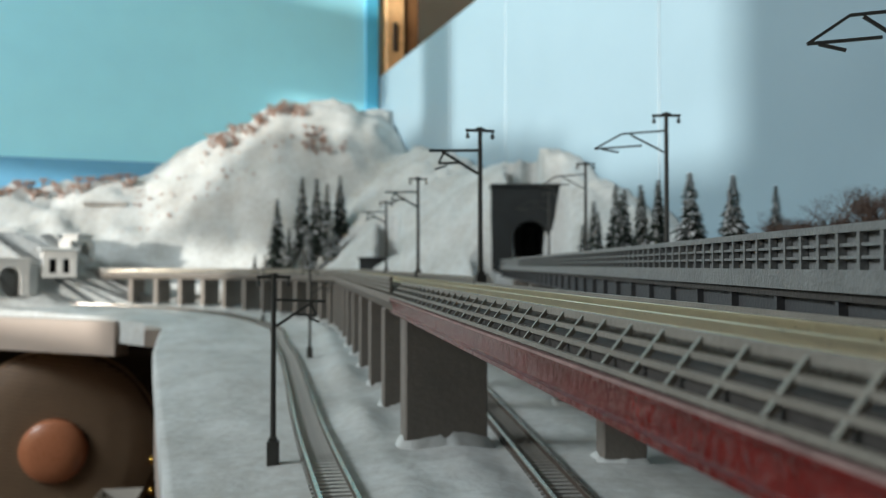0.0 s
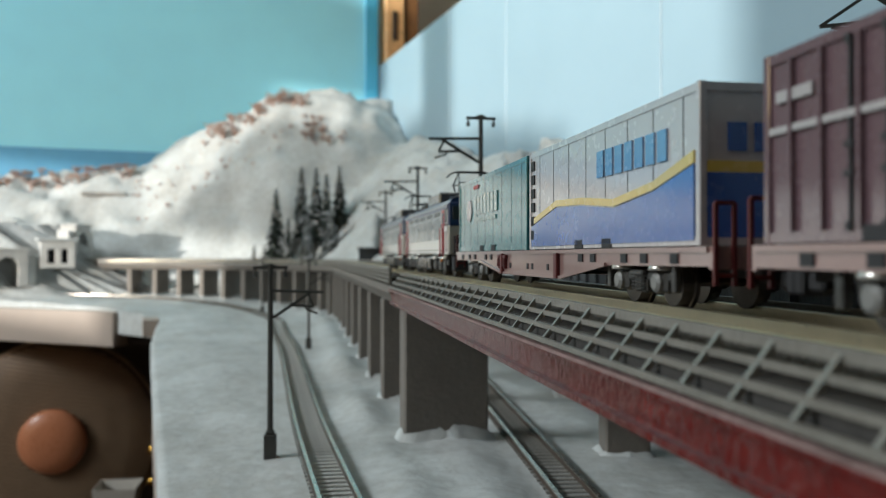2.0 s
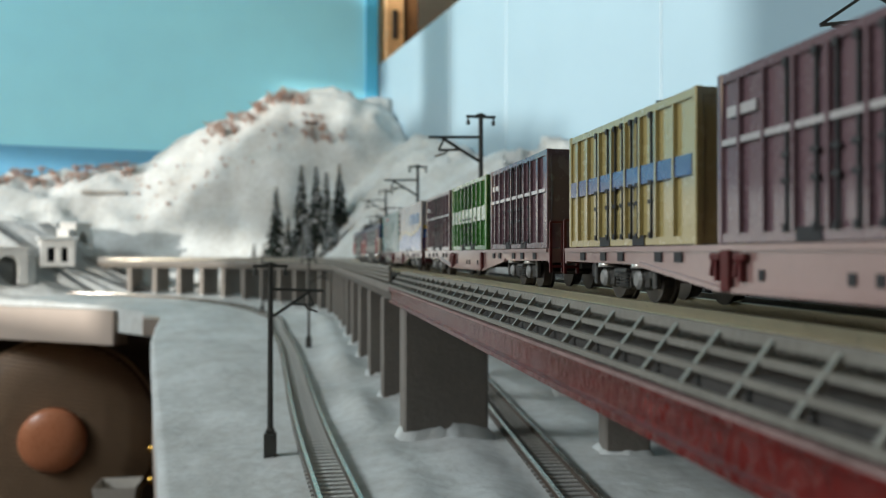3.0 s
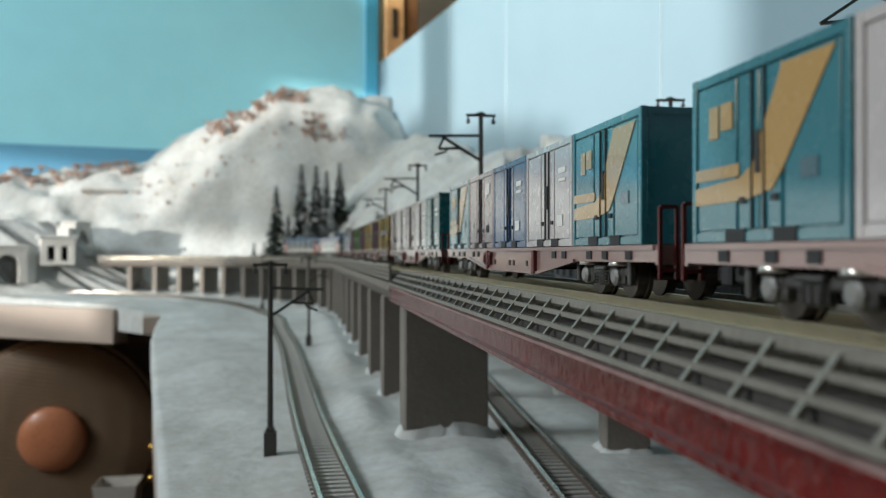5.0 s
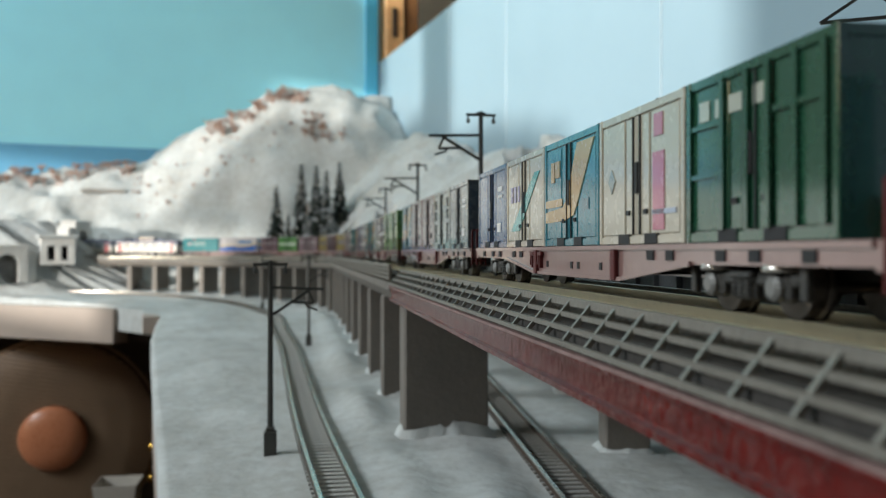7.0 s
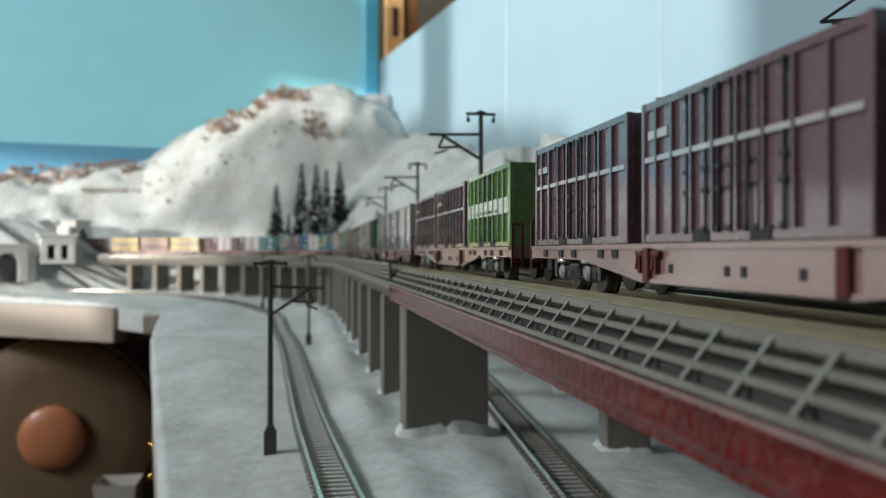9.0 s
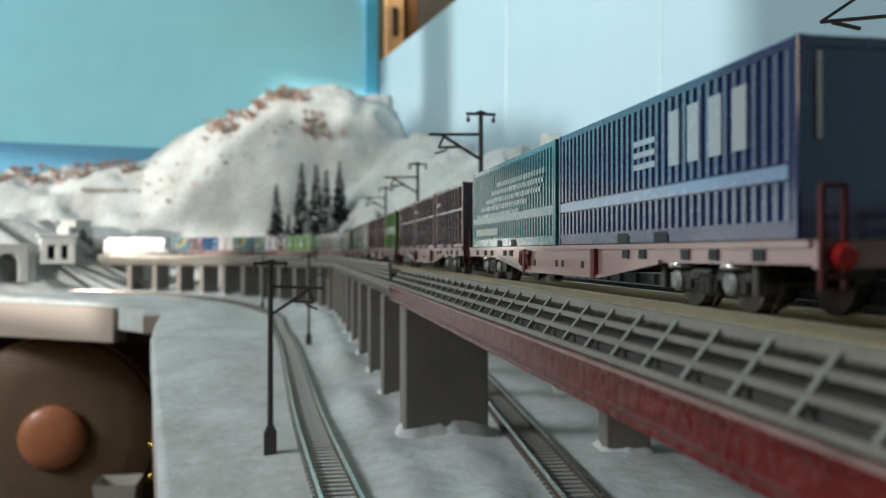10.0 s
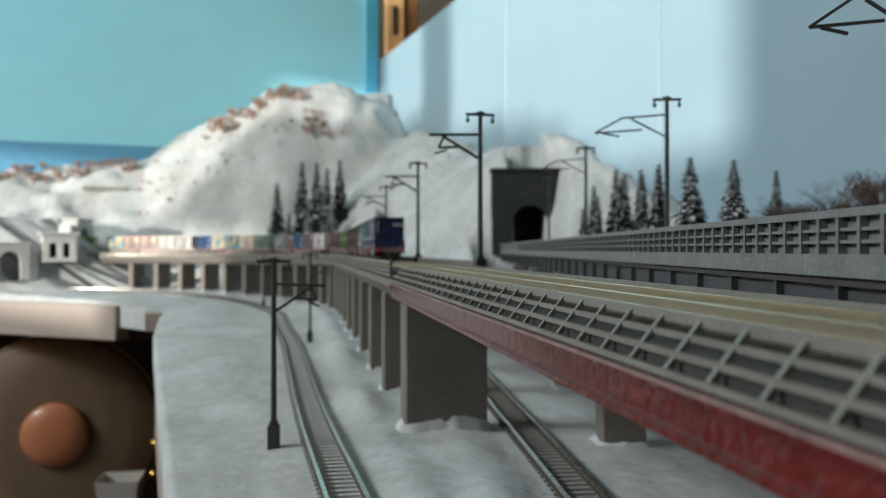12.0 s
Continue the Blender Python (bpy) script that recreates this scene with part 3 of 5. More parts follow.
x, y, h = far_line(796)
tunnel_mouth("tunnel_portal", at_mm(x + 15, y, 57, h), 38, 82, 17.5, 49, PORTAL, "dark grey square tunnel portal set in snowy hill", 0, 26)
tunnel_mouth("tunnel_portal", at_mm(262, 905, 0, radians(16)), 33, 68, 13, 60, PORTAL, "dark low tunnel portal behind the viaduct", 0, 14)
x, y, h = main_line(PORTAL_S)
tunnel_mouth("tunnel_portal", at_mm(x, y, 48, h), 22, 52, 13, 44, STONE, "white snowed-over stone tunnel portal on the viaduct", 0, 20, 14)
tunnel_mouth("tunnel_portal", at_mm(-157, 1122, 24, radians(-20)), 22, 44, 12, 36, STONE, "white stone tunnel portal with black arch", 0, 20, 10)
SNOWROOF = material("roof_grey", (0.32, 0.31, 0.29), 0.8, 0, 0.2, 80, 0.3, 500)


def snow_shelter(x, y, z, turn):
    s = thing("snow_shelter", at_mm(x, y, z, turn), "small pale concrete shelter with dark window openings", "shelter")
    part("wall", boxes((-20, 20, 0, 16, 0, 6), (-20, -12, 0, 16, 6, 24), (-3, 4, 0, 16, 6, 24), (12, 20, 0, 16, 6, 24), (-20, 20, 0, 16, 24, 34), bevel=0.5), STONE, s)
    part("inside_shade_block", boxes((-19, 19, 10, 14, 5, 25)), BLACK, s)
    part("roof", boxes((-24, 24, -4, 20, 34, 38), bevel=1.2), SNOW, s, "thick snow on the roof")
    return s


snow_shelter(-103, 1140, 46, radians(-12))
ledge = thing("timber_ledge", at_mm(-58, 1335, ground(-58, 1335) - 2, radians(-4)), "dark flat ledge jutting from the snow slope", "ledge")
part("plank", boxes((-32, 30, -10, 12, 0, 6), bevel=1.0), SNOWROOF, ledge)

# ---- board edge, room behind, fan ----
f = thing("layout_fascia", Matrix.Identity(4), "pale board along the layout's diagonal front edge", "board", kind="structure")
d = Vector((-135, 127, 0)).normalized()
bm = boxes((-20, 0, 0, 420, -36, 1.5), bevel=0.6)
bm.transform(Matrix.Translation((-18, 958, 0)) @ Matrix.Rotation(math.atan2(-d.x, d.y), 4, "Z"))
part("front_board", bm, FASCIA, f)
bm = boxes((-16, 0, 0, 60, -18, -1), bevel=0.6)
bm.transform(Matrix.Translation((14, 850, 0)))
part("edge_lip", bm, FASCIA, f)
part("edge_beam", boxes((5, 20, 100, 600, -70, -23), bevel=1), FASCIA, f)
# added dark sheet that gives the space below the layout its shade
tagged(link("under_shade_panel", boxes((-1250, 400, 1470, 1480, FLOOR_Z, -45)), DARKWOOD), "dark brown panel added as shade, closing the space below the layout", "panel", kind="structure")
for x, y in ((40, 500), (380, -1500), (380, 1440), (-1200, 1440), (40, -1500)):
    leg = thing("table_leg", at_mm(x, y, FLOOR_Z), "dark wooden leg carrying the layout board", "leg")
    part("post", boxes((-22, 22, -22, 22, 0, -FLOOR_Z - 24), bevel=2), DARKWOOD, leg)

frame_ = thing("door_frame", at_mm(467, 1502, FLOOR_Z), "varnished wooden sliding door edge with dark finger pull", "door", kind="structure")
part("stile", boxes((-40, -3, -12, 16, 0, 2450), bevel=2), WOOD, frame_)
part("jamb", boxes((3, 27, -6, 16, 0, 2450), bevel=2), material("jamb_wood", (0.20, 0.10, 0.04), 0.5, 0, 0.25, 14, 0.2, 200), frame_, "darker wooden jamb")
part("finger_pull", boxes((-27, -17, -14.5, -11.8, 1230, 1285), bevel=1), DARKWOOD, frame_, "dark recessed finger pull")
# strip added in brighter cyan to show sun on the board's thickness
part("sunlit_edge", boxes((388, 413, BACK_Y - 8, BACK_Y - 1, -20, 1100), bevel=1), material("sunlit_edge_cyan", (0.10, 0.52, 0.78), 0.4, 0, 0.05, 5), sky_board, "bright cyan strip painted as the board's sunlit edge")

FAN_GUARD = material("fan_guard", (0.36, 0.25, 0.16), 0.5, 0.0, 0.15, 60)
FAN_NET = material("fan_net", (0.17, 0.105, 0.065), 0.6, 0, 0.2, 25, 0.3, 300)
FAN_BLADE = material("fan_blade", (0.20, 0.115, 0.075), 0.45, 0, 0.15, 30)
FAN_HUB = material("fan_hub_orange", (0.52, 0.20, 0.10), 0.3, 0, 0.08, 30)
GOLD = material("gold_brass", (0.75, 0.45, 0.10), 0.2, 1.0, 0.15, 60)


def desk_fan(x, y, z):
    fan = thing("electric_fan", at_mm(x, y, FLOOR_Z), "old electric fan with fine brown wire guard and orange hub", "fan")
    c = z - FLOOR_Z
    tilt = Matrix.Translation((0, 0, c)) @ Matrix.Rotation(radians(-8), 4, "Z") @ Matrix.Rotation(math.pi / 2, 4, "X")
    R = 117.0
    bm = bmesh.new()
    lathe(bm, [(R, -24), (R, 2), (R * 0.96, 10), (R * 0.8, 18), (R * 0.5, 22), (R * 0.3, 23)], 64)
    bm.transform(tilt)
    part("net_cover", bm, FAN_NET, fan, "brown fabric net stretched over the guard", smooth=True)
    bm = bmesh.new()
    for i in range(47):
        v = -R + 5 * (i + 0.6)
        reach = math.sqrt(max(0, (0.97 * R) ** 2 - v * v))
        pts = []
        for k in range(9):
            u = reach * (k / 4 - 1)
            r = math.hypot(u, v) / R
            pts.append(Vector((u, v, 24.5 - 14 * max(0, r) ** 4)))
        for p1, p2 in zip(pts, pts[1:]):
            bar(bm, p1, p2, 1.5)
    bm.transform(tilt @ Matrix.Rotation(radians(-9), 4, "Z"))
    tagged(part("net_thread", bm, FAN_GUARD, fan, "fine parallel threads of the net"), kind="stuff")
    bm = bmesh.new()
    ring = [[bm.verts.new(((R + u) * math.cos(2 * math.pi * i / 72), (R + u) * math.sin(2 * math.pi * i / 72), w)) for u, w in ((-2.5, -2.5), (2.5, -2.5), (2.5, 2.5), (-2.5, 2.5))] for i in range(72)]
    for a, b in zip(ring, ring[1:] + ring[:1]):
        for i in range(4):
            bm.faces.new((a[i], b[i], b[(i + 1) % 4], a[(i + 1) % 4]))
    bm.transform(tilt)
    part("guard_ring", bm, FAN_GUARD, fan)
    bm = bmesh.new()
    lathe(bm, [(38, 22), (38, 30), (34, 34), (20, 38), (4, 39)], 40)
    bm.transform(tilt)
    part("hub_cap", bm, FAN_HUB, fan, "orange round hub cap", smooth=True)
    for k in range(4):
        bm = bmesh.new()
        rows = []
        for i in range(9):
            r = 22 + 88 * i / 8
            w = 0.42 + 0.35 * math.sin(math.pi * i / 8)
            rows.append([bm.verts.new((r * math.cos(k * math.pi / 2 + s * w), r * math.sin(k * math.pi / 2 + s * w), s * 9 + t)) for s, t in ((-1, 0), (1, 0), (1, 1.5), (-1, 1.5))])
        for a, b in zip(rows, rows[1:]):
            for i in range(4):
                bm.faces.new((a[i], a[(i + 1) % 4], b[(i + 1) % 4], b[i]))
        bm.transform(tilt)
        part("blade", bm, FAN_BLADE, fan, smooth=True)
    bm = bmesh.new()
    lathe(bm, [(36, -70), (40, -30), (40, -20)], 24)
    bm.transform(tilt)
    part("motor_housing", bm, FAN_BLADE, fan)
    part("pole", bar(bmesh.new(), (0, 40, 20), (0, 40, c - 10), 12, 12, 16), FAN_BLADE, fan)
    bm = bmesh.new()
    lathe(bm, [(110, 0), (110, 14), (90, 24), (16, 34)], 32, Matrix.Translation((0, 40, 0)))
    part("base", bm, FAN_BLADE, fan)
    return fan


desk_fan(-98, 1095, -158)
pot = thing("paper_bag", at_mm(-28, 1010, FLOOR_Z), "white folded paper bag on a stand", "bag")
part("stand", boxes((-30, 30, -30, 30, 0, -FLOOR_Z - 270), bevel=4), DARKWOOD, pot)
bm = bmesh.new()
lathe(bm, [(20, -FLOOR_Z - 270), (33, -FLOOR_Z - 200), (32, -FLOOR_Z - 200), (19, -FLOOR_Z - 265)], 4, Matrix.Rotation(radians(35), 4, "Z"))
part("bag", bm, material("paper_white", (0.55, 0.52, 0.47), 0.8, 0, 0.1, 20, 0.2, 200), pot, "creased white paper")
orn = thing("brass_ornament", at_mm(18, 1040, FLOOR_Z), "shiny gold ornament with knobs on a dark post", "ornament")
part("post", boxes((-12, 12, -12, 12, 0, -FLOOR_Z - 260), bevel=2), DARKWOOD, orn)
for k in range(9):
    bm = bmesh.new()
    r = random.Random(k)
    bmesh.ops.create_icosphere(bm, subdivisions=2, radius=5 + 3 * r.random(), matrix=Matrix.Translation((r.uniform(-12, 12), r.uniform(-8, 8), -FLOOR_Z - 255 + k * 12)))
    part("knob", bm, GOLD, orn, smooth=True)

# ---- trees and shrubs ----
NEEDLE = material("fir_needles", (0.035, 0.05, 0.04), 0.8, 0, 0.4, 300)
BARK = material("bark", (0.08, 0.055, 0.04), 0.9, 0, 0.3, 200, 0.5, 900)
FROST = material("snow_on_trees", (0.74, 0.76, 0.78), 0.9, 0, 0.05, 60)
TWIG = material("twig_brown", (0.12, 0.08, 0.065), 0.85, 0, 0.35, 200)
RUST = material("twig_rust", (0.46, 0.31, 0.25), 0.85, 0, 0.3, 120)


def fir(seed, snow, slim):
    """A fir 60 mm high: trunk, whorls of drooping needled branches, snow lying on them."""
    r = random.Random(seed)
    t = thing("fir_tree", I0, "dark model fir tree dusted with snow" if snow < 0.6 else "model fir tree heavy with white snow", "tree", "fir trees")
    part("trunk", bar(bmesh.new(), (0, 0, -4), (0, 0, 59), 1.3, 0.2, 7), BARK, t)
    bm, bs = bmesh.new(), bmesh.new()
    layers = 26
    for k in range(layers):
        z = 7 + 52 * k / (layers - 1)
        reach = slim * 13.5 * (1 - (z - 5) / 57) * r.uniform(0.8, 1.15) + 0.8
        n = 11 if z < 45 else 7
        a0 = r.random() * 6
        for i in range(n):
            a = a0 + 2 * math.pi * i / n + r.uniform(-0.25, 0.25)
            rr = reach * r.uniform(0.6, 1.12)
            c, s = math.cos(a), math.sin(a)
            droop = rr * r.uniform(0.18, 0.5)
            w = rr * 0.2 + 0.5
            p = [Vector((0, 0, z)), Vector((c * rr * 0.5 - s * w, s * rr * 0.5 + c * w, z - droop * 0.25)), Vector((c * rr, s * rr, z - droop)),
                 Vector((c * rr * 0.5 + s * w, s * rr * 0.5 - c * w, z - droop * 0.25)), Vector((c * rr * 0.55, s * rr * 0.55, z - droop * 0.6 - 1.0))]
            v = [bm.verts.new(q) for q in p]
            bm.faces.new((v[0], v[1], v[4])), bm.faces.new((v[1], v[2], v[4])), bm.faces.new((v[2], v[3], v[4])), bm.faces.new((v[3], v[0], v[4]))
            for j in range(3):
                u = r.uniform(0.4, 1.0)
                b = Vector((c * rr * u, s * rr * u, z - droop * u))
                side = r.choice((-1, 1))
                v = [bm.verts.new(b), bm.verts.new(b + Vector((-s * side * w * 1.1 + c * 0.8, c * side * w * 1.1 + s * 0.8, -0.9))), bm.verts.new(b + Vector((c * 1.2, s * 1.2, -1.0)))]
                bm.faces.new(v)
            if r.random() < snow:
                lift = Vector((0, 0, 0.35))
                q = [p[0] * 0.6 + p[2] * 0.4, p[1] * 0.8 + p[2] * 0.2, p[2], p[3] * 0.8 + p[2] * 0.2]
                v = [bs.verts.new(x + lift) for x in q]
                top = bs.verts.new((q[0] + q[2]) / 2 + lift * 3)
                for i1 in range(4):
                    bs.faces.new((v[i1], v[(i1 + 1) % 4], top))
    tagged(part("needles", bm, NEEDLE, t), kind="stuff")
    tagged(part("snow_load", bs, FROST, t, "white snow lying on branches"), kind="stuff")
    return t


def bush(seed, mat, label, name, height, spread, fork=5):
    """A bare shrub of forking twigs."""
    r = random.Random(seed)
    t = thing(name, I0, label, "shrub", "shrubs on the snow")
    stems, tips = bmesh.new(), bmesh.new()

    def grow(a, d, length, w, level):
        b = a + d * length
        if level < 2:
            bar(stems, a, b, w, w * 0.6, 4)
        else:
            side = d.orthogonal().normalized() * w
            v = [tips.verts.new(q) for q in (a - side, a + side, b)]
            tips.faces.new(v)
            for j in range(3):
                c = a + d * length * r.uniform(0.3, 1)
                o = Vector((r.uniform(-1, 1), r.uniform(-1, 1), r.uniform(-0.4, 1))).normalized() * 0.8
                v = [tips.verts.new(q) for q in (c, c + o, c + o.cross(d).normalized() * 0.4)]
                tips.faces.new(v)
        if level < 4:
            for i in range(fork if level < 3 else 3):
                nd = (d + Vector((r.uniform(-1, 1), r.uniform(-1, 1), r.uniform(-0.25, 0.6))) * spread).normalized()
                grow(a + d * length * r.uniform(0.55, 1), nd, length * r.uniform(0.55, 0.8), w * 0.62, level + 1)

    for i in range(3 if fork > 3 else 2):
        grow(Vector((r.uniform(-2, 2), r.uniform(-2, 2), -2)), Vector((r.uniform(-0.3, 0.3), r.uniform(-0.3, 0.3), 1)).normalized(), height * 0.36, 0.55, 0)
    part("stem", stems, mat, t)
    tagged(part("twig_mass", tips, mat, t), kind="stuff")
    return t


I0 = Matrix.Identity(4)


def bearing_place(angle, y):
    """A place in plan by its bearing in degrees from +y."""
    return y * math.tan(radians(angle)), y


def stand(ob, x, y, size, turn):
    ob.scale = (size, size, size)
    ob.matrix_world = at_mm(x, y, ground(x, y), turn) @ Matrix.Diagonal((size, size, size, 1))


def plant(kinds, rows, rnd):
    used = set()
    for k, x, y, size in rows:
        if k in used:
            ob = copy_thing(kinds[k], I0)
        else:
            ob = kinds[k]
            used.add(k)
        stand(ob, x, y, size, rnd.uniform(0, 6))


rnd = random.Random(5)
FIRS = [fir(1, 0.42, 0.8), fir(2, 0.92, 1.15), fir(3, 0.5, 0.68)]
rows = [(0, 300, 505, 0.70), (0, 306, 478, 0.98), (2, 296, 468, 0.8), (2, 300, 448, 0.88), (0, 304, 436, 1.0), (0, 298, 428, 0.92),
        (1, 292, 388, 1.0), (1, 300, 361, 0.86), (2, 302, 331, 0.74), (2, 310, 520, 0.8), (0, 312, 492, 0.9), (0, 312, 545, 1.0), (2, 305, 530, 0.95), (0, 320, 512, 1.1), (2, 308, 462, 1.0), (0, 330, 560, 1.0)]
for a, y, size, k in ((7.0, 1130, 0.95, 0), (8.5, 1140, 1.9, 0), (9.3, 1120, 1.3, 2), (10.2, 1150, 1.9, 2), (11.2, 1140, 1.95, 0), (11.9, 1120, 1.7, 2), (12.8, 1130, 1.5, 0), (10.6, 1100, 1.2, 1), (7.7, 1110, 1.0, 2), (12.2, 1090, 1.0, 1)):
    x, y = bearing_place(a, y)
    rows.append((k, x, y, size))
plant(FIRS, rows, rnd)

BUSHES = [bush(11, TWIG, "bare brown model shrub beside the fence", "bare_shrub", 34, 0.8, 4), bush(12, TWIG, "tall bare brown model tree", "bare_shrub", 46, 0.6, 4)]
rows = [(0, 300, 345, 1.0), (0, 296, 315, 1.1), (0, 306, 305, 1.25), (0, 294, 296, 1.15), (1, 300, 283, 1.2), (0, 306, 272, 1.1), (1, 298, 258, 1.15), (0, 300, 246, 1.15), (0, 304, 326, 1.1), (0, 310, 288, 1.25), (0, 300, 264, 1.15)]
plant(BUSHES, rows, rnd)
RUSTS = [bush(21, RUST, "rust-coloured dry shrub on the snowy ridge", "rusty_shrub", 20, 1.0, 3), bush(22, RUST, "low rust-coloured shrub on the snow slope", "rusty_shrub", 15, 1.2, 3)]
rows = []
for i in range(60):
    t = i / 59
    rows.append((i % 2, 90 + 165 * t + rnd.uniform(-8, 8), 1380 + rnd.uniform(-26, 10), rnd.uniform(0.8, 1.4)))
for i in range(28):
    t = rnd.random()
    rows.append((i % 2, 232 + 62 * t + rnd.uniform(-16, 16), 1318 - 34 * t + rnd.uniform(-20, 20), rnd.uniform(0.6, 1.1)))
for i in range(34):
    rows.append((1, -215 + 200 * i / 33, 1375 + rnd.uniform(-15, 15), rnd.uniform(1.0, 2.0)))
for i in range(50):
    rows.append((1, 20 + rnd.uniform(-40, 190), 1325 + rnd.uniform(-45, 40), rnd.uniform(0.35, 0.8)))
plant(RUSTS, rows, rnd)
# ---- rolling stock ----
PAINT = {}


def paint(name, color, rough=0.27):
    if name not in PAINT:
        PAINT[name] = material("paint_" + name, color, rough, 0, 0.015, 60, coat=1.0, coat_ior=1.9)
    return PAINT[name]


WAGON = material("wagon_brown", (0.30, 0.18, 0.165), 0.32, 0, 0.08, 90, coat=1.0, coat_ior=1.9)
BOGIE = material("bogie_grey", (0.07, 0.07, 0.066), 0.35, 0, 0.2, 200, 0.2, 1500)
WHEEL = material("wheel_steel", (0.20, 0.18, 0.16), 0.35, 0.9, 0.2, 200)
CAP = material("bearing_cap", (0.22, 0.22, 0.21), 0.35, 0.0, 0.1, 200)
# pale metal for domes added where the axle boxes catch a glint
GLINT_DOME = material("axle_box_glint", (0.85, 0.82, 0.76), 0.18, 0.6, 0.06, 200, coat=1.0)
UNDER = material("underframe_black", (0.03, 0.03, 0.032), 0.6, 0, 0.2, 200)
BRAKE = material("brake_red", (0.10, 0.012, 0.012), 0.4, 0, 0.2, 200)
SIGNAL_RED = material("marker_red", (0.45, 0.02, 0.02), 0.3, 0, 0.1, 200)
GLASS = material("cab_glass", (0.05, 0.06, 0.07), 0.08, 0, 0.1, 200)
WHITE = material("print_white", (0.75, 0.75, 0.72), 0.5, 0, 0.04, 200)


def bogie(parent, y):
    b = part("bogie", boxes((-5.6, 5.6, y - 2, y + 2, 2.4, 4.2), (-4, 4, y - 5, y + 5, 3.2, 4.0)), UNDER, parent)
    for side in (-1, 1):
        bm = boxes((*sorted((side * 5.9, side * 6.9)), y - 8.2, y + 8.2, 2.9, 4.1), (*sorted((side * 5.9, side * 7.1)), y - 1.7, y + 1.7, 1.5, 3.4), bevel=0.25)
        for w in (-5.6, 5.6):
            box(bm, *sorted((side * 5.8, side * 7.2)), y + w - 1.6, y + w + 1.6, 1.6, 4.3, bevel=0.4)
        part("side_frame", bm, BOGIE, b)
        for w in (-5.6, 5.6):
            bm = bmesh.new()
            lathe(bm, [(1.2, 0), (1.2, 0.5), (0.8, 0.8)], 12, Matrix.Translation((side * 7.1, y + w, 2.85)) @ Matrix.Rotation(side * math.pi / 2, 4, "Y"))
            part("bearing_cap", bm, CAP, b, "grey rounded axle-bearing cap")
            bm = bmesh.new()
            lathe(bm, [(1.75, 0), (1.6, 0.5), (1.15, 0.95), (0.5, 1.15)], 14, Matrix.Translation((side * 6.75, y + w, 4.25)))
            part("glint_cap", bm, GLINT_DOME, b, "bright dome added as the glint on the axle box", smooth=True)
        bm = bmesh.new()
        for w in (-1.1, 0, 1.1):
            for q in range(4):
                lathe(bm, [(0.5, 0), (0.5, 0.22)], 8, Matrix.Translation((side * 7.25, y + w, 1.9 + q * 0.42)))
        box(bm, *sorted((side * 6.9, side * 7.7)), y - 1.9, y + 1.9, 3.6, 4.2, bevel=0.15)
        for w in (-9.6, 9.6):
            box(bm, *sorted((side * 6.6, side * 7.4)), y + w - 0.5, y + w + 0.5, 1.8, 5.0, bevel=0.15)
        tagged(part("spring_plank", bm, BOGIE, b), kind="stuff")
    for w in (-5.6, 5.6):
        bm = bmesh.new()
        bar(bm, (-5, y + w, 2.85), (5, y + w, 2.85), 0.5, None, 8)
        for side in (-1, 1):
            lathe(bm, [(3.2, -1.1), (3.2, -0.6), (2.85, -0.55), (2.8, 0.8), (1.0, 0.9)], 20, Matrix.Translation((side * 4.7, y + w, 2.85)) @ Matrix.Rotation(side * math.pi / 2, 4, "Y"))
        part("wheelset", bm, WHEEL, b, smooth=False)


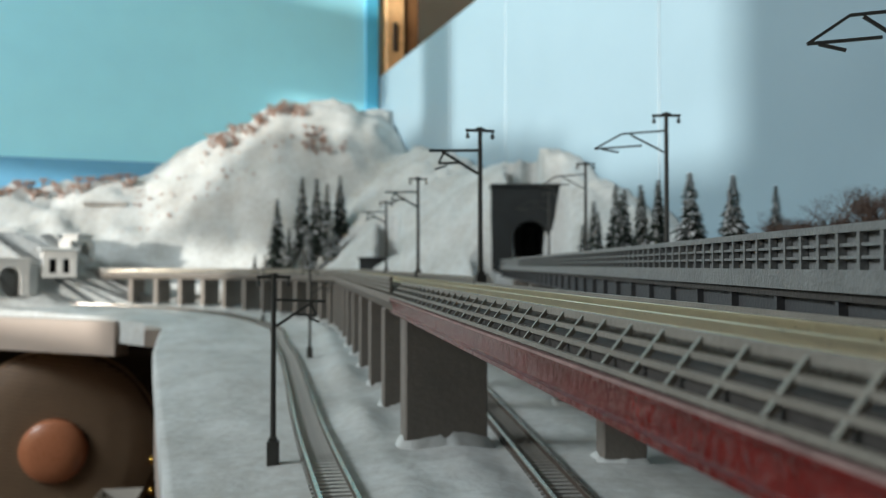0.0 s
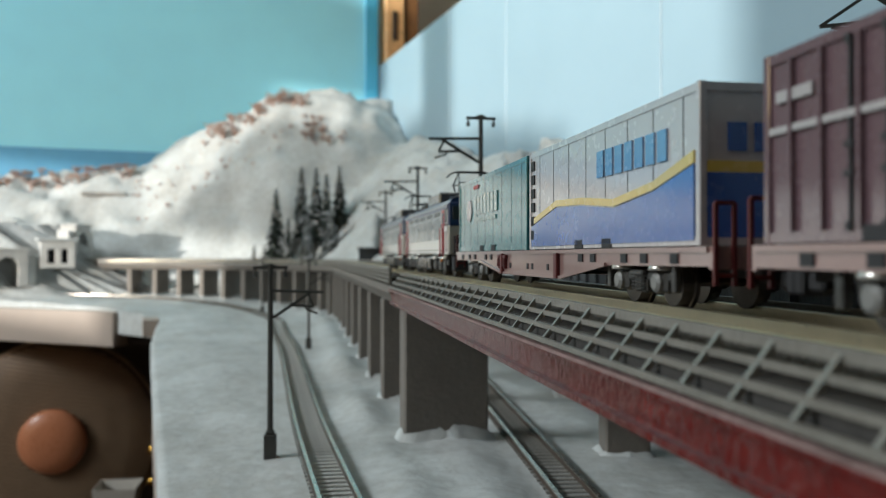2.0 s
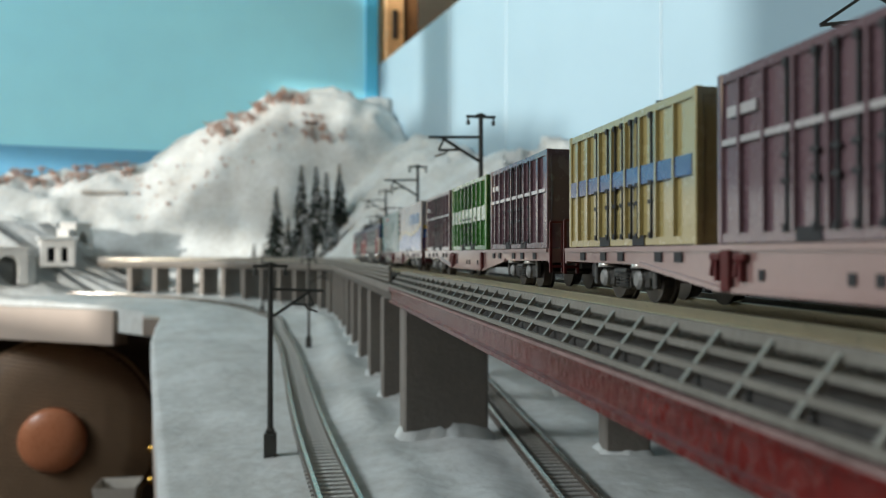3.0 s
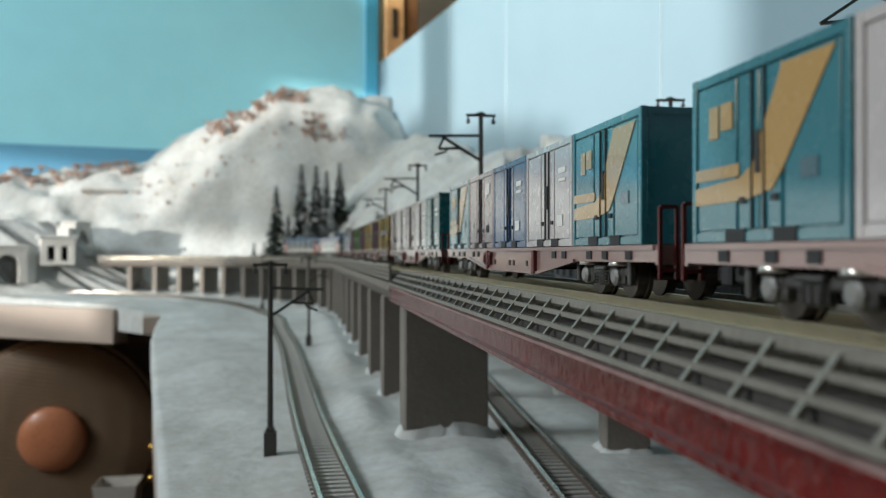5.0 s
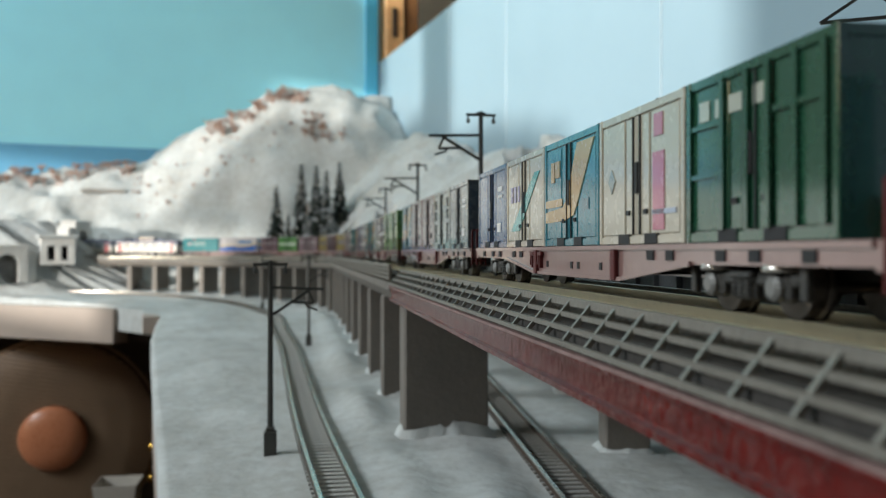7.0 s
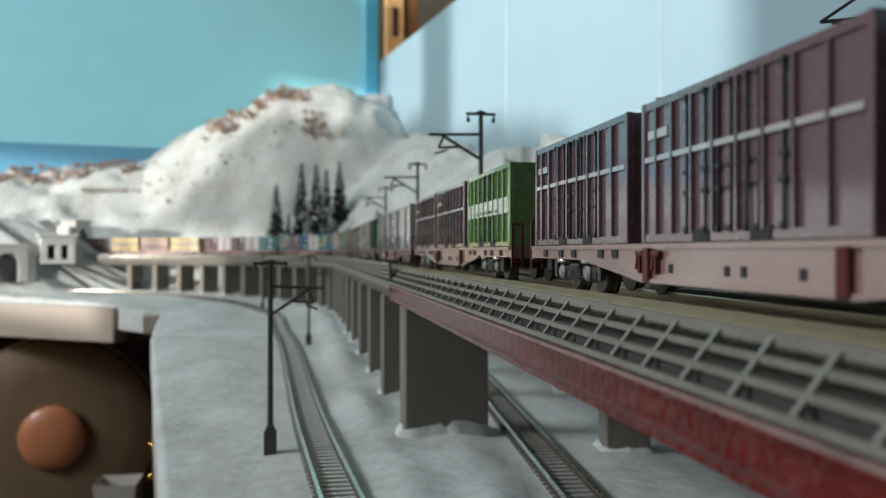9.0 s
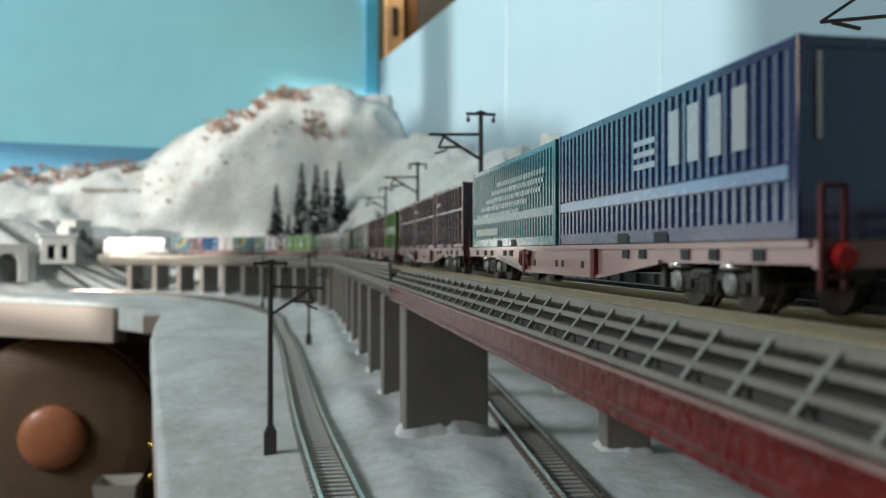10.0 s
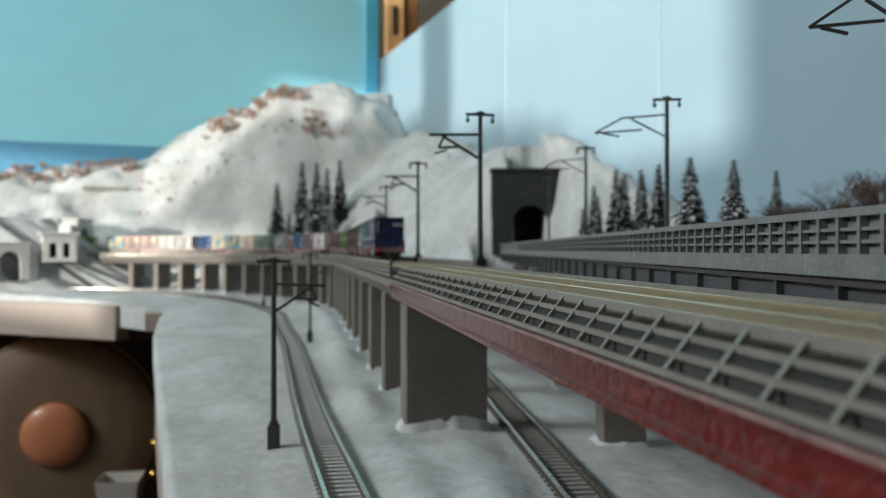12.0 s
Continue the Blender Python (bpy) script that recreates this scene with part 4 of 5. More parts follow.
def flat_wagon(m):
    w = thing("container_wagon", m, "brown container flat wagon with fish-belly side sills", "wagon", "container wagons of the train")
    L = 65.5
    for side in (-1, 1):
        bm = bmesh.new()
        prof = [(-L, 6.9), (-L, 4.9), (-38, 4.7), (-19, 2.5), (19, 2.5), (38, 4.7), (L, 4.9), (L, 6.9)]
        fr = [bm.verts.new((side * 8.3, y, z)) for y, z in prof]
        bk = [bm.verts.new((side * 7.5, y, z)) for y, z in prof]
        bm.faces.new(fr), bm.faces.new(bk[::-1])
        for i in range(8):
            j = (i + 1) % 8
            bm.faces.new((fr[i], bk[i], bk[j], fr[j]))
        # flanges and end plates of the deep middle
        bmesh.ops.recalc_face_normals(bm, faces=bm.faces)
        sill = part("side_sill", bm, WAGON, w)
        part("top_flange", boxes((*sorted((side * 8.31, side * 8.62)), -L, L, 6.3, 6.88)), WAGON, sill)
        for y in (-17.5, 17.5):
            part("stiffener", boxes((*sorted((side * 8.31, side * 8.95)), y - 0.75, y + 0.75, 2.4, 6.4), bevel=0.1), BRAKE, sill, "dark red stiffener")
        bm = bar(bmesh.new(), (side * 8.45, -19, 2.6), (side * 8.45, 19, 2.6), 0.5)
        for q in (-1, 1):
            bar(bm, (side * 8.45, q * 19, 2.6), (side * 8.45, q * 38, 4.8), 0.5)
        part("bottom_flange", bm, WAGON, sill)
        for y in (-58, -50, -44, -33, -28, 28, 33, 44, 50, 58):
            part("lock_pocket", boxes((*sorted((side * 8.25, side * 8.5)), y - 0.9, y + 0.9, 5.1, 6.2)), UNDER, sill, "small dark socket")
        for y in (-12, -3, 0, 12):
            part("label_frame", boxes((*sorted((side * 8.25, side * 8.42)), y - 0.45, y + 0.45, 3.6, 4.6)), UNDER, sill)
        bm = bmesh.new()
        for y in (14.8, 19.2):
            bar(bm, (side * 8.6, y, 3.4), (side * 8.6, y, 6.0), 0.7, 0.5)
            bar(bm, (side * 8.75, y + 0.8, 3.9), (side * 8.75, y + 0.3, 5.6), 0.6, 0.4)
            box(bm, *sorted((side * 8.4, side * 9.0)), y - 0.9, y + 1.1, 5.4, 6.1, bevel=0.1)
        part("brake_lever", bm, BRAKE, w, "dark red brake levers and bracket")
    part("floor", boxes((-7.5, 7.5, -L, L, 6.0, 6.9)), WAGON, w)
    part("centre_beam", boxes((-2.5, 2.5, -L, L, 3.6, 6.0), (-6.5, 6.5, -14, 14, 3.0, 6.0)), UNDER, w)
    for y in (-46, 46):
        bogie(w, y)
    for q in (-1, 1):
        part("buffer_beam", boxes((-8.3, 8.3, *sorted((q * L, q * (L + 0.8))), 4.6, 6.9)), WAGON, w)
        bm = boxes((-1.2, 1.2, *sorted((q * (L + 0.8), q * (L + 5.1))), 2.6, 4.4), (-1.9, 1.9, *sorted((q * (L + 3.0), q * (L + 5.0))), 2.2, 4.7), bevel=0.3)
        part("coupler", bm, UNDER, w)
        bm = bmesh.new()
        yy = q * (L + 1.1)
        for u in (-8.2, -6.2, 6.2, 8.2):
            bar(bm, (u, yy, 3.0), (u, yy, 11.2), 0.42)
        for u in (-8.2, 6.2):
            bar(bm, (u, yy, 11.2), (u + 2, yy, 11.2), 0.42)
            bar(bm, (u, yy, 4.0), (u + 2, yy, 4.0), 0.42)
        part("end_handrail", bm, BRAKE, w, "dark red end handrail")
    return w


def container(m, kind, color, label, trim=None):
    """kind: 12, 20 or 31 feet. The base is at z = 0."""
    L, W, H = {12: (24.9, 8.15, 16.75), 20: (40.2, 8.2, 16.5), 31: (62.6, 8.25, 17.0)}[kind]
    h = L / 2
    c = thing("freight_container", m, label, "container", "containers on the train")
    mat = paint(*color)
    bm = boxes((-W + 0.35, W - 0.35, -h + 0.3, h - 0.3, 0.2, H - 0.2))
    part("body", bm, mat, c)
    bm = bmesh.new()
    for sx in (-1, 1):
        for sy in (-1, 1):
            box(bm, *sorted((sx * W, sx * (W - 0.9))), *sorted((sy * h, sy * (h - 0.9))), 0, H, bevel=0.12)
        for z in (0.1, H - 1.0):
            box(bm, *sorted((sx * (W - 0.1), sx * (W - 0.6))), -h + 0.8, h - 0.8, z, z + 0.9)
    for sy in (-1, 1):
        for z in (0.1, H - 1.0):
            box(bm, -W + 0.8, W - 0.8, *sorted((sy * (h - 0.05), sy * (h - 0.6))), z, z + 0.9)
    part("corner_frame", bm, mat, c)
    for sx in (-1, 1):
        if kind == 31 and trim in PLAIN:
            for k in range(8):
                y = -h + 4 + (L - 6) * k / 7.5
                part("panel_joint", boxes((*sorted((sx * (W - 0.4), sx * (W - 0.2))), y - 0.12, y + 0.12, 1.4, H - 1.0)), UNDER, c)
            part("smooth_panel", boxes((*sorted((sx * (W - 0.36), sx * (W - 0.22))), -h + 1, h - 1, 1.0, H - 1.0)), mat, c)
        elif kind == 31:
            bm = bmesh.new()
            n = 36
            for i in range(n):
                y = -h + 1.6 + (L - 3.2) * i / (n - 1)
                box(bm, *sorted((sx * (W - 0.4), sx * (W - 0.08))), y - 0.36, y + 0.36, 6.6, H - 1.0)
                box(bm, *sorted((sx * (W - 0.4), sx * (W - 0.08))), y - 0.36, y + 0.36, 1.6, 4.9)
            # the navy container's ribs are painted paler to imitate light reflected off its side
            part("side_ribs", bm, paint("rib_sheen_blue", (0.09, 0.125, 0.21)) if trim is trim_navy else mat, c)
            part("side_rail", boxes((*sorted((sx * (W - 0.4), sx * (W + 0.02))), -h + 0.9, h - 0.9, 5.0, 6.4), (*sorted((sx * (W - 0.4), sx * W)), -h + 0.9, h - 0.9, 1.0, 1.6)), mat, c)
        elif kind == 20:
            bm = bmesh.new()
            for y in (-15, -10.5, -6, -1.5, 3, 7.5, 12, 16):
                box(bm, *sorted((sx * (W - 0.4), sx * (W + 0.16))), y - 0.22, y + 0.22, 1.0, H - 1.0)
            part("side_ribs", bm, mat, c)
            bm = bmesh.new()
            for y in (-9.0, -5.2, -3.2, -0.4, 2.0, 4.6, 8.6):
                bar(bm, (sx * (W - 0.1), y, 1.0), (sx * (W - 0.1), y, H - 1.0), 0.25)
                for z in (5.2, 7.4):
                    box(bm, *sorted((sx * (W - 0.1), sx * (W + 0.15))), y - 0.5, y + 0.5, z - 0.25, z + 0.25)
                box(bm, *sorted((sx * (W - 0.1), sx * (W + 0.2))), y - 0.3, y + 0.3, 0.9, 1.6)
                box(bm, *sorted((sx * (W - 0.1), sx * (W + 0.2))), y - 0.3, y + 0.3, H - 1.6, H - 0.9)
                part("door_rod", bm, UNDER, c)
                bm = bmesh.new()
        else:
            for y1, y2 in ((-11.2, -3.9), (-3.4, -0.1), (0.1, 3.4), (3.9, 11.2)):
                part("door_leaf" if abs(y1 + y2) < 5 else "side_panel", boxes((*sorted((sx * (W - 0.4), sx * (W - 0.1))), y1, y2, 1.2, H - 1.2), bevel=0.1), mat, c)
            bm = bmesh.new()
            for y in (-1.0, 1.0):
                bar(bm, (sx * W, y, 1.2), (sx * W, y, H - 1.2), 0.25)
            box(bm, *sorted((sx * (W - 0.1), sx * (W + 0.15))), -0.4, 0.4, 6.2, 10.0)
            for y in (-2.6, 2.6):
                box(bm, *sorted((sx * (W - 0.1), sx * (W + 0.12))), y - 0.5, y + 0.5, 3.6, 4.2)
            part("door_latch", bm, UNDER, c, "dark door latch and rods")
        for y in ((-4.0, 4.0) if kind == 12 else (-5.5, 5.5)):
            part("fork_pocket", boxes((*sorted((sx * (W - 0.3), sx * (W + 0.03))), y - 1.7, y + 1.7, 0.05, 1.3)), UNDER, c)
        if trim:
            trim(c, sx, L, W, H)
    return c


def bars_on_side(c, name, sx, W, specs, mat, label=""):
    """Printed areas, as thin raised plates: (y1, y2, z1, z2) in the reading direction of the side."""
    for y1, y2, z1, z2 in specs:
        a, b = sorted((sx * y1, sx * y2))
        part(name, boxes((*sorted((sx * (W - 0.3), sx * (W + 0.03))), a, b, z1, z2)), mat, c, label)


def slant_on_side(c, name, sx, W, poly, mat, label=""):
    bm = bmesh.new()
    for x in (W - 0.3, W + 0.03):
        bm.faces.new([bm.verts.new((sx * x, sx * y, z)) for y, z in poly])
    n = len(poly)
    bm.verts.ensure_lookup_table()
    for i in range(n):
        j = (i + 1) % n
        bm.faces.new((bm.verts[i], bm.verts[j], bm.verts[n + j], bm.verts[n + i]))
    bmesh.ops.recalc_face_normals(bm, faces=bm.faces)
    part(name, bm, mat, c, label)


TEAL = ("teal", (0.035, 0.20, 0.215))
TEAL_DARK = ("dark_teal", (0.02, 0.16, 0.18))
GREEN = ("green", (0.07, 0.22, 0.05))
LIME = ("lime_green", (0.14, 0.29, 0.085))
PINE = ("pine_green", (0.02, 0.09, 0.05))
PURPLE = ("plum", (0.16, 0.10, 0.115))
BLUE = ("blue", (0.018, 0.075, 0.19))
NAVY = ("navy", (0.012, 0.025, 0.11))
CREAMY = ("cream", (0.55, 0.50, 0.40))
YELLOW = ("yellow_ochre", (0.43, 0.35, 0.15))
PALE = ("pale_grey", (0.55, 0.52, 0.52))
GREYG = ("grey_green", (0.30, 0.35, 0.33))
SLATE = ("slate", (0.11, 0.13, 0.14))
SKY = ("sky_teal", (0.035, 0.20, 0.25))


def trim_small(c, sx, L, W, H):
    bars_on_side(c, "print_bar", sx, W, [(6, 9.5, 11.5, 12.4), (6, 9.5, 10.2, 10.7), (5.2, 8, 3.2, 5.0)], WHITE, "unreadable pale print")


def trim_stripe(c, sx, L, W, H):
    bars_on_side(c, "pale_stripe", sx, W, [(-L / 2 + 1, L / 2 - 1, 9.4, 10.0), (-L / 2 + 2, -L / 2 + 7, 12, 13.0)], paint("stripe_grey", (0.5, 0.48, 0.48)), "thin pale stripe")


def trim_diag(c, sx, L, W, H):
    orange = paint("slash_orange", (0.50, 0.31, 0.11))
    slant_on_side(c, "orange_slash", sx, W, [(3.9, 6.4), (10.8, 15.2), (3.7, 15.2), (0.2, 9.2)], orange, "orange slash rising to the roof")
    slant_on_side(c, "orange_sweep", sx, W, [(-11.6, 3.8), (-2.0, 3.9), (2.2, 4.6), (3.9, 6.4), (0.2, 9.2), (-0.8, 7.2), (-3.0, 6.0), (-11.6, 5.5)], orange, "orange sweep along the foot")
    bars_on_side(c, "orange_band", sx, W, [(-11.6, -3.2, 6.2, 7.4)], orange, "orange band")
    bars_on_side(c, "square_mark", sx, W, [(-8.8, -7.0, 10.2, 13.4), (-6.6, -4.4, 10.8, 13.4)], orange, "plain orange mark")
    bars_on_side(c, "print_bar", sx, W, [(6.2, 8.6, 5.2, 6.8)], paint("print_slate", (0.08, 0.16, 0.20)))


def trim_mark(c, sx, L, W, H):
    pale = paint("mark_white", (0.62, 0.62, 0.62))
    bars_on_side(c, "square_mark", sx, W, [(5.2, 6.8, 11.0, 14.0), (7.1, 9.2, 11.6, 14.0)], pale, "plain white mark")
    bars_on_side(c, "print_bar", sx, W, [(6.0, 8.2, 3.4, 5.0)], UNDER, "dark square plate")
    bars_on_side(c, "print_bar", sx, W, [(-8.6, -6.6, 4.8, 6.0), (4.8, 9.4, 7.0, 7.3)], paint("print_dull", (0.30, 0.33, 0.30)))


def trim_patch(c, sx, L, W, H):
    sky = paint("patch_blue", (0.42, 0.52, 0.56))
    slant_on_side(c, "pale_patch", sx, W, [(-10.4, 10.2), (-4.6, 10.0), (-4.6, 13.0), (-10.4, 13.0)], sky, "pale blue patch")
    slant_on_side(c, "pale_patch", sx, W, [(3.8, 10.8), (8.6, 10.0), (8.6, 11.4), (11.0, 11.6), (11.0, 14.2), (3.8, 13.4)], sky, "pale blue patch")
    slant_on_side(c, "white_sweep", sx, W, [(-10.8, 7.2), (-2, 7.4), (11, 8.0), (11, 8.4), (-2, 8.8), (-6, 8.2)], WHITE, "white sweeping line")
    bars_on_side(c, "print_bar", sx, W, [(-10, -8, 1.6, 4.4), (6.2, 7.2, 3.6, 5.0), (7.6, 8.6, 3.6, 5.0), (9.0, 10.0, 3.6, 5.0), (6.4, 7.4, 1.8, 3.0)], WHITE, "unreadable pale print")


def trim_pink(c, sx, L, W, H):
    bars_on_side(c, "pink_stripe", sx, W, [(4.6, 7.6, 1.6, 10.6)], paint("stripe_pink", (0.55, 0.16, 0.24)), "pink upright stripe")
    bars_on_side(c, "pink_stripe", sx, W, [(4.9, 7.2, 12.4, 15.0)], paint("stripe_pink", (0.55, 0.16, 0.24)), "pink upright stripe")
    bars_on_side(c, "blue_line", sx, W, [(4.4, 10.6, 3.4, 4.0)], paint("line_blue", (0.35, 0.42, 0.55)), "pale blue line")
    slant_on_side(c, "grey_diamond", sx, W, [(-9.2, 8.2), (-8.0, 6.6), (-6.8, 8.2), (-8.0, 9.8)], paint("print_dull", (0.30, 0.33, 0.30)), "grey diamond mark")


def trim_pine(c, sx, L, W, H):
    mat = paint(*PINE)
    for y in (-11.2, -4.6, -0.3, 3.2, 7.2, 11.0):
        bars_on_side(c, "upright_rib", sx, W + 0.3, [(y - 0.35, y + 0.35, 1.2, H - 0.9)], mat)
    bars_on_side(c, "cross_rib", sx, W + 0.2, [(-11, -4.8, 11.4, 11.9), (-11, -4.8, 6.4, 6.9), (4, 11, 11.2, 11.7)], mat)
    bars_on_side(c, "print_block", sx, W, [(-9.4, -7.4, 12.2, 14.2), (-6.2, -4.9, 12.2, 14.0), (-3.6, -1.0, 12.3, 14.0), (0.6, 2.6, 12.4, 14.2)], paint("print_ivory", (0.50, 0.52, 0.44)), "pale printed block")


def trim_frames(c, sx, L, W, H):
    for y in (-10.6, 8.4):
        for z in (1.8, 4.6, 8.4, 11.6):
            bars_on_side(c, "dark_frame", sx, W, [(y, y + 0.35, z, z + 2.6), (y + 2.2, y + 2.55, z, z + 2.6), (y, y + 2.5, z + 2.3, z + 2.6)], UNDER, "dark framed plate")


def trim_teal_diag(c, sx, L, W, H):
    slant_on_side(c, "teal_slash", sx, W, [(-9, 3), (-3, 3), (10, 13), (7, 13)], paint("slash_teal", (0.04, 0.36, 0.34)), "teal diagonal slash")
    bars_on_side(c, "print_bar", sx, W, [(-9, -7.6, 8.4, 11.4), (-6.6, -5.2, 8.4, 11.4), (-4, -2.8, 8.4, 11.4)], paint("print_violet", (0.25, 0.22, 0.42)))


def trim_band(c, sx, L, W, H):
    bars_on_side(c, "blue_band", sx, W, [(-L / 2 + 1, L / 2 - 1, 7.4, 9.6)], paint("band_blue", (0.05, 0.08, 0.20)), "blue horizontal band")


def trim_whiteband(c, sx, L, W, H):
    bars_on_side(c, "white_band", sx, W, [(-L / 2 + 1, L / 2 - 1, 6.6, 9.8)], paint("band_pale", (0.38, 0.47, 0.35)), "pale horizontal band")


def trim_disc(c, sx, L, W, H):
    bm = bmesh.new()
    lathe(bm, [(3.2, -0.1), (3.2, 0.12)], 24, Matrix.Translation((sx * (W - 0.08), sx * -7.0, 11.2)) @ Matrix.Rotation(sx * math.pi / 2, 4, "Y"))
    part("round_mark", bm, paint("mark_blue", (0.12, 0.26, 0.21)), c, "round blue-green printed mark")
    slant_on_side(c, "white_patch", sx, W, [(-10.6, 4.4), (-3.9, 4.8), (-3.9, 8.2), (-7.2, 7.4), (-10.6, 7.0)], paint("patch_white", (0.44, 0.50, 0.40)), "white patch below the mark")
    slant_on_side(c, "dark_print", sx, W, [(4.2, 10.0), (7.0, 9.6), (11.0, 11.6), (11.0, 14.2), (8.0, 13.4), (4.4, 13.0)], paint("print_moss", (0.10, 0.195, 0.085)), "dark green printed shape")
    bars_on_side(c, "print_bar", sx, W, [(5.6, 6.6, 3.4, 5.6), (7.0, 8.0, 3.8, 5.6), (8.4, 9.4, 3.8, 5.6)], paint("print_moss", (0.10, 0.195, 0.085)))


def trim_teal31(c, sx, L, W, H):
    for k in range(7):
        bars_on_side(c, "print_bar", sx, W, [(-13.5 + k * 3.3, -11.0 + k * 3.3, 8.4, 12.6)], paint("print_pale", (0.27, 0.37, 0.35)), "pale blocks of lettering")
    bm = bmesh.new()
    lathe(bm, [(2.6, -0.1), (2.6, 0.12)], 24, Matrix.Translation((sx * (W - 0.1), sx * -19, 9.6)) @ Matrix.Rotation(sx * math.pi / 2, 4, "Y"))
    part("round_mark", bm, paint("mark_pink", (0.45, 0.36, 0.36)), c, "pale round printed mark")
    bars_on_side(c, "print_bar", sx, W, [(-13 + k * 2.1, -11.4 + k * 2.1, 6.8, 7.7) for k in range(10)], paint("print_pale", (0.27, 0.37, 0.35)))
    bars_on_side(c, "red_print", sx, W, [(-14, -9, 14.4, 15.2)], SIGNAL_RED)


def trim_wave(c, sx, L, W, H):
    slant_on_side(c, "blue_wave", sx, W, [(-30, 0.6), (30, 0.6), (30, 8.5), (20, 6.4), (8, 5.2), (-4, 6.2), (-16, 6.6), (-30, 4.0)], BLUE_WAVE, "blue wave along the foot")
    slant_on_side(c, "yellow_wave", sx, W, [(-30, 4.2), (-16, 6.8), (-4, 6.4), (8, 5.4), (20, 6.6), (30, 8.7), (30, 10.0), (20, 7.6), (8, 6.4), (-4, 7.4), (-16, 7.8), (-30, 5.2)], paint("wave_yellow", (0.70, 0.50, 0.08)), "yellow wave line")
    bars_on_side(c, "print_bar", sx, W, [(2 + k * 3.2, 4.4 + k * 3.2, 9.6, 13.2) for k in range(7)], paint("print_blue", (0.10, 0.26, 0.50)), "blue lettering blocks")
    bars_on_side(c, "louvre", sx, W, [(-30.2, -28.4, 1.8 + 2.4 * k, 3.4 + 2.4 * k) for k in range(6)], UNDER, "dark louvre slot")
    q = sx * L / 2
    part("end_blue", boxes((-W + 0.9, W - 0.9, *sorted((q * 0.985, q * 1.001)), 0.9, 7.6)), BLUE_WAVE, c, "deep blue lower end wall")
    part("end_yellow", boxes((-W + 0.9, W - 0.9, *sorted((q * 0.985, q * 1.001)), 7.6, 8.8)), paint("wave_yellow", (0.70, 0.50, 0.08)), c, "yellow stripe across the end")
    for k in range(4):
        part("print_bar", boxes((-5 + k * 3, -3 + k * 3, *sorted((q * 0.985, q * 1.002)), 9.8, 12.8)), BLUE_WAVE, c)


BLUE_WAVE = paint("wave_blue", (0.03, 0.12, 0.42))


def trim_rows(c, sx, L, W, H):
    for r, (a, b) in enumerate(((-8, 26), (-12, 26), (-17, 24), (-22, 16), (-26, 10))):
        bars_on_side(c, "printed_block", sx, W, [(a + i * 1.7, a + i * 1.7 + 1.0, 12.2 - r * 1.5, 13.1 - r * 1.5) for i in range(int((b - a) / 1.7))], paint("pale_teal_print", (0.30, 0.42, 0.42)), "pale printed block")
    bars_on_side(c, "printed_block", sx, W, [(-27 + i * 1.7, -26 + i * 1.7, 2.4, 3.9) for i in range(12)], WHITE)


def trim_navy(c, sx, L, W, H):
    bars_on_side(c, "pale_rail", sx, W, [(-30, 30, 5.1, 6.3)], paint("rail_blue", (0.22, 0.34, 0.52)), "pale blue side rail")
    bars_on_side(c, "print_bar", sx, W, [(-2, 4, 11.6, 12.3), (-2, 4, 10.2, 10.9), (-2, 4, 8.8, 9.5), (7.5, 10.0, 8.4, 14.4), (12.0, 14.5, 8.4, 14.4), (16.5, 19.0, 8.4, 14.4), (21.0, 23.5, 8.4, 14.4)], paint("print_cool", (0.42, 0.45, 0.48)), "pale upright printed bar")


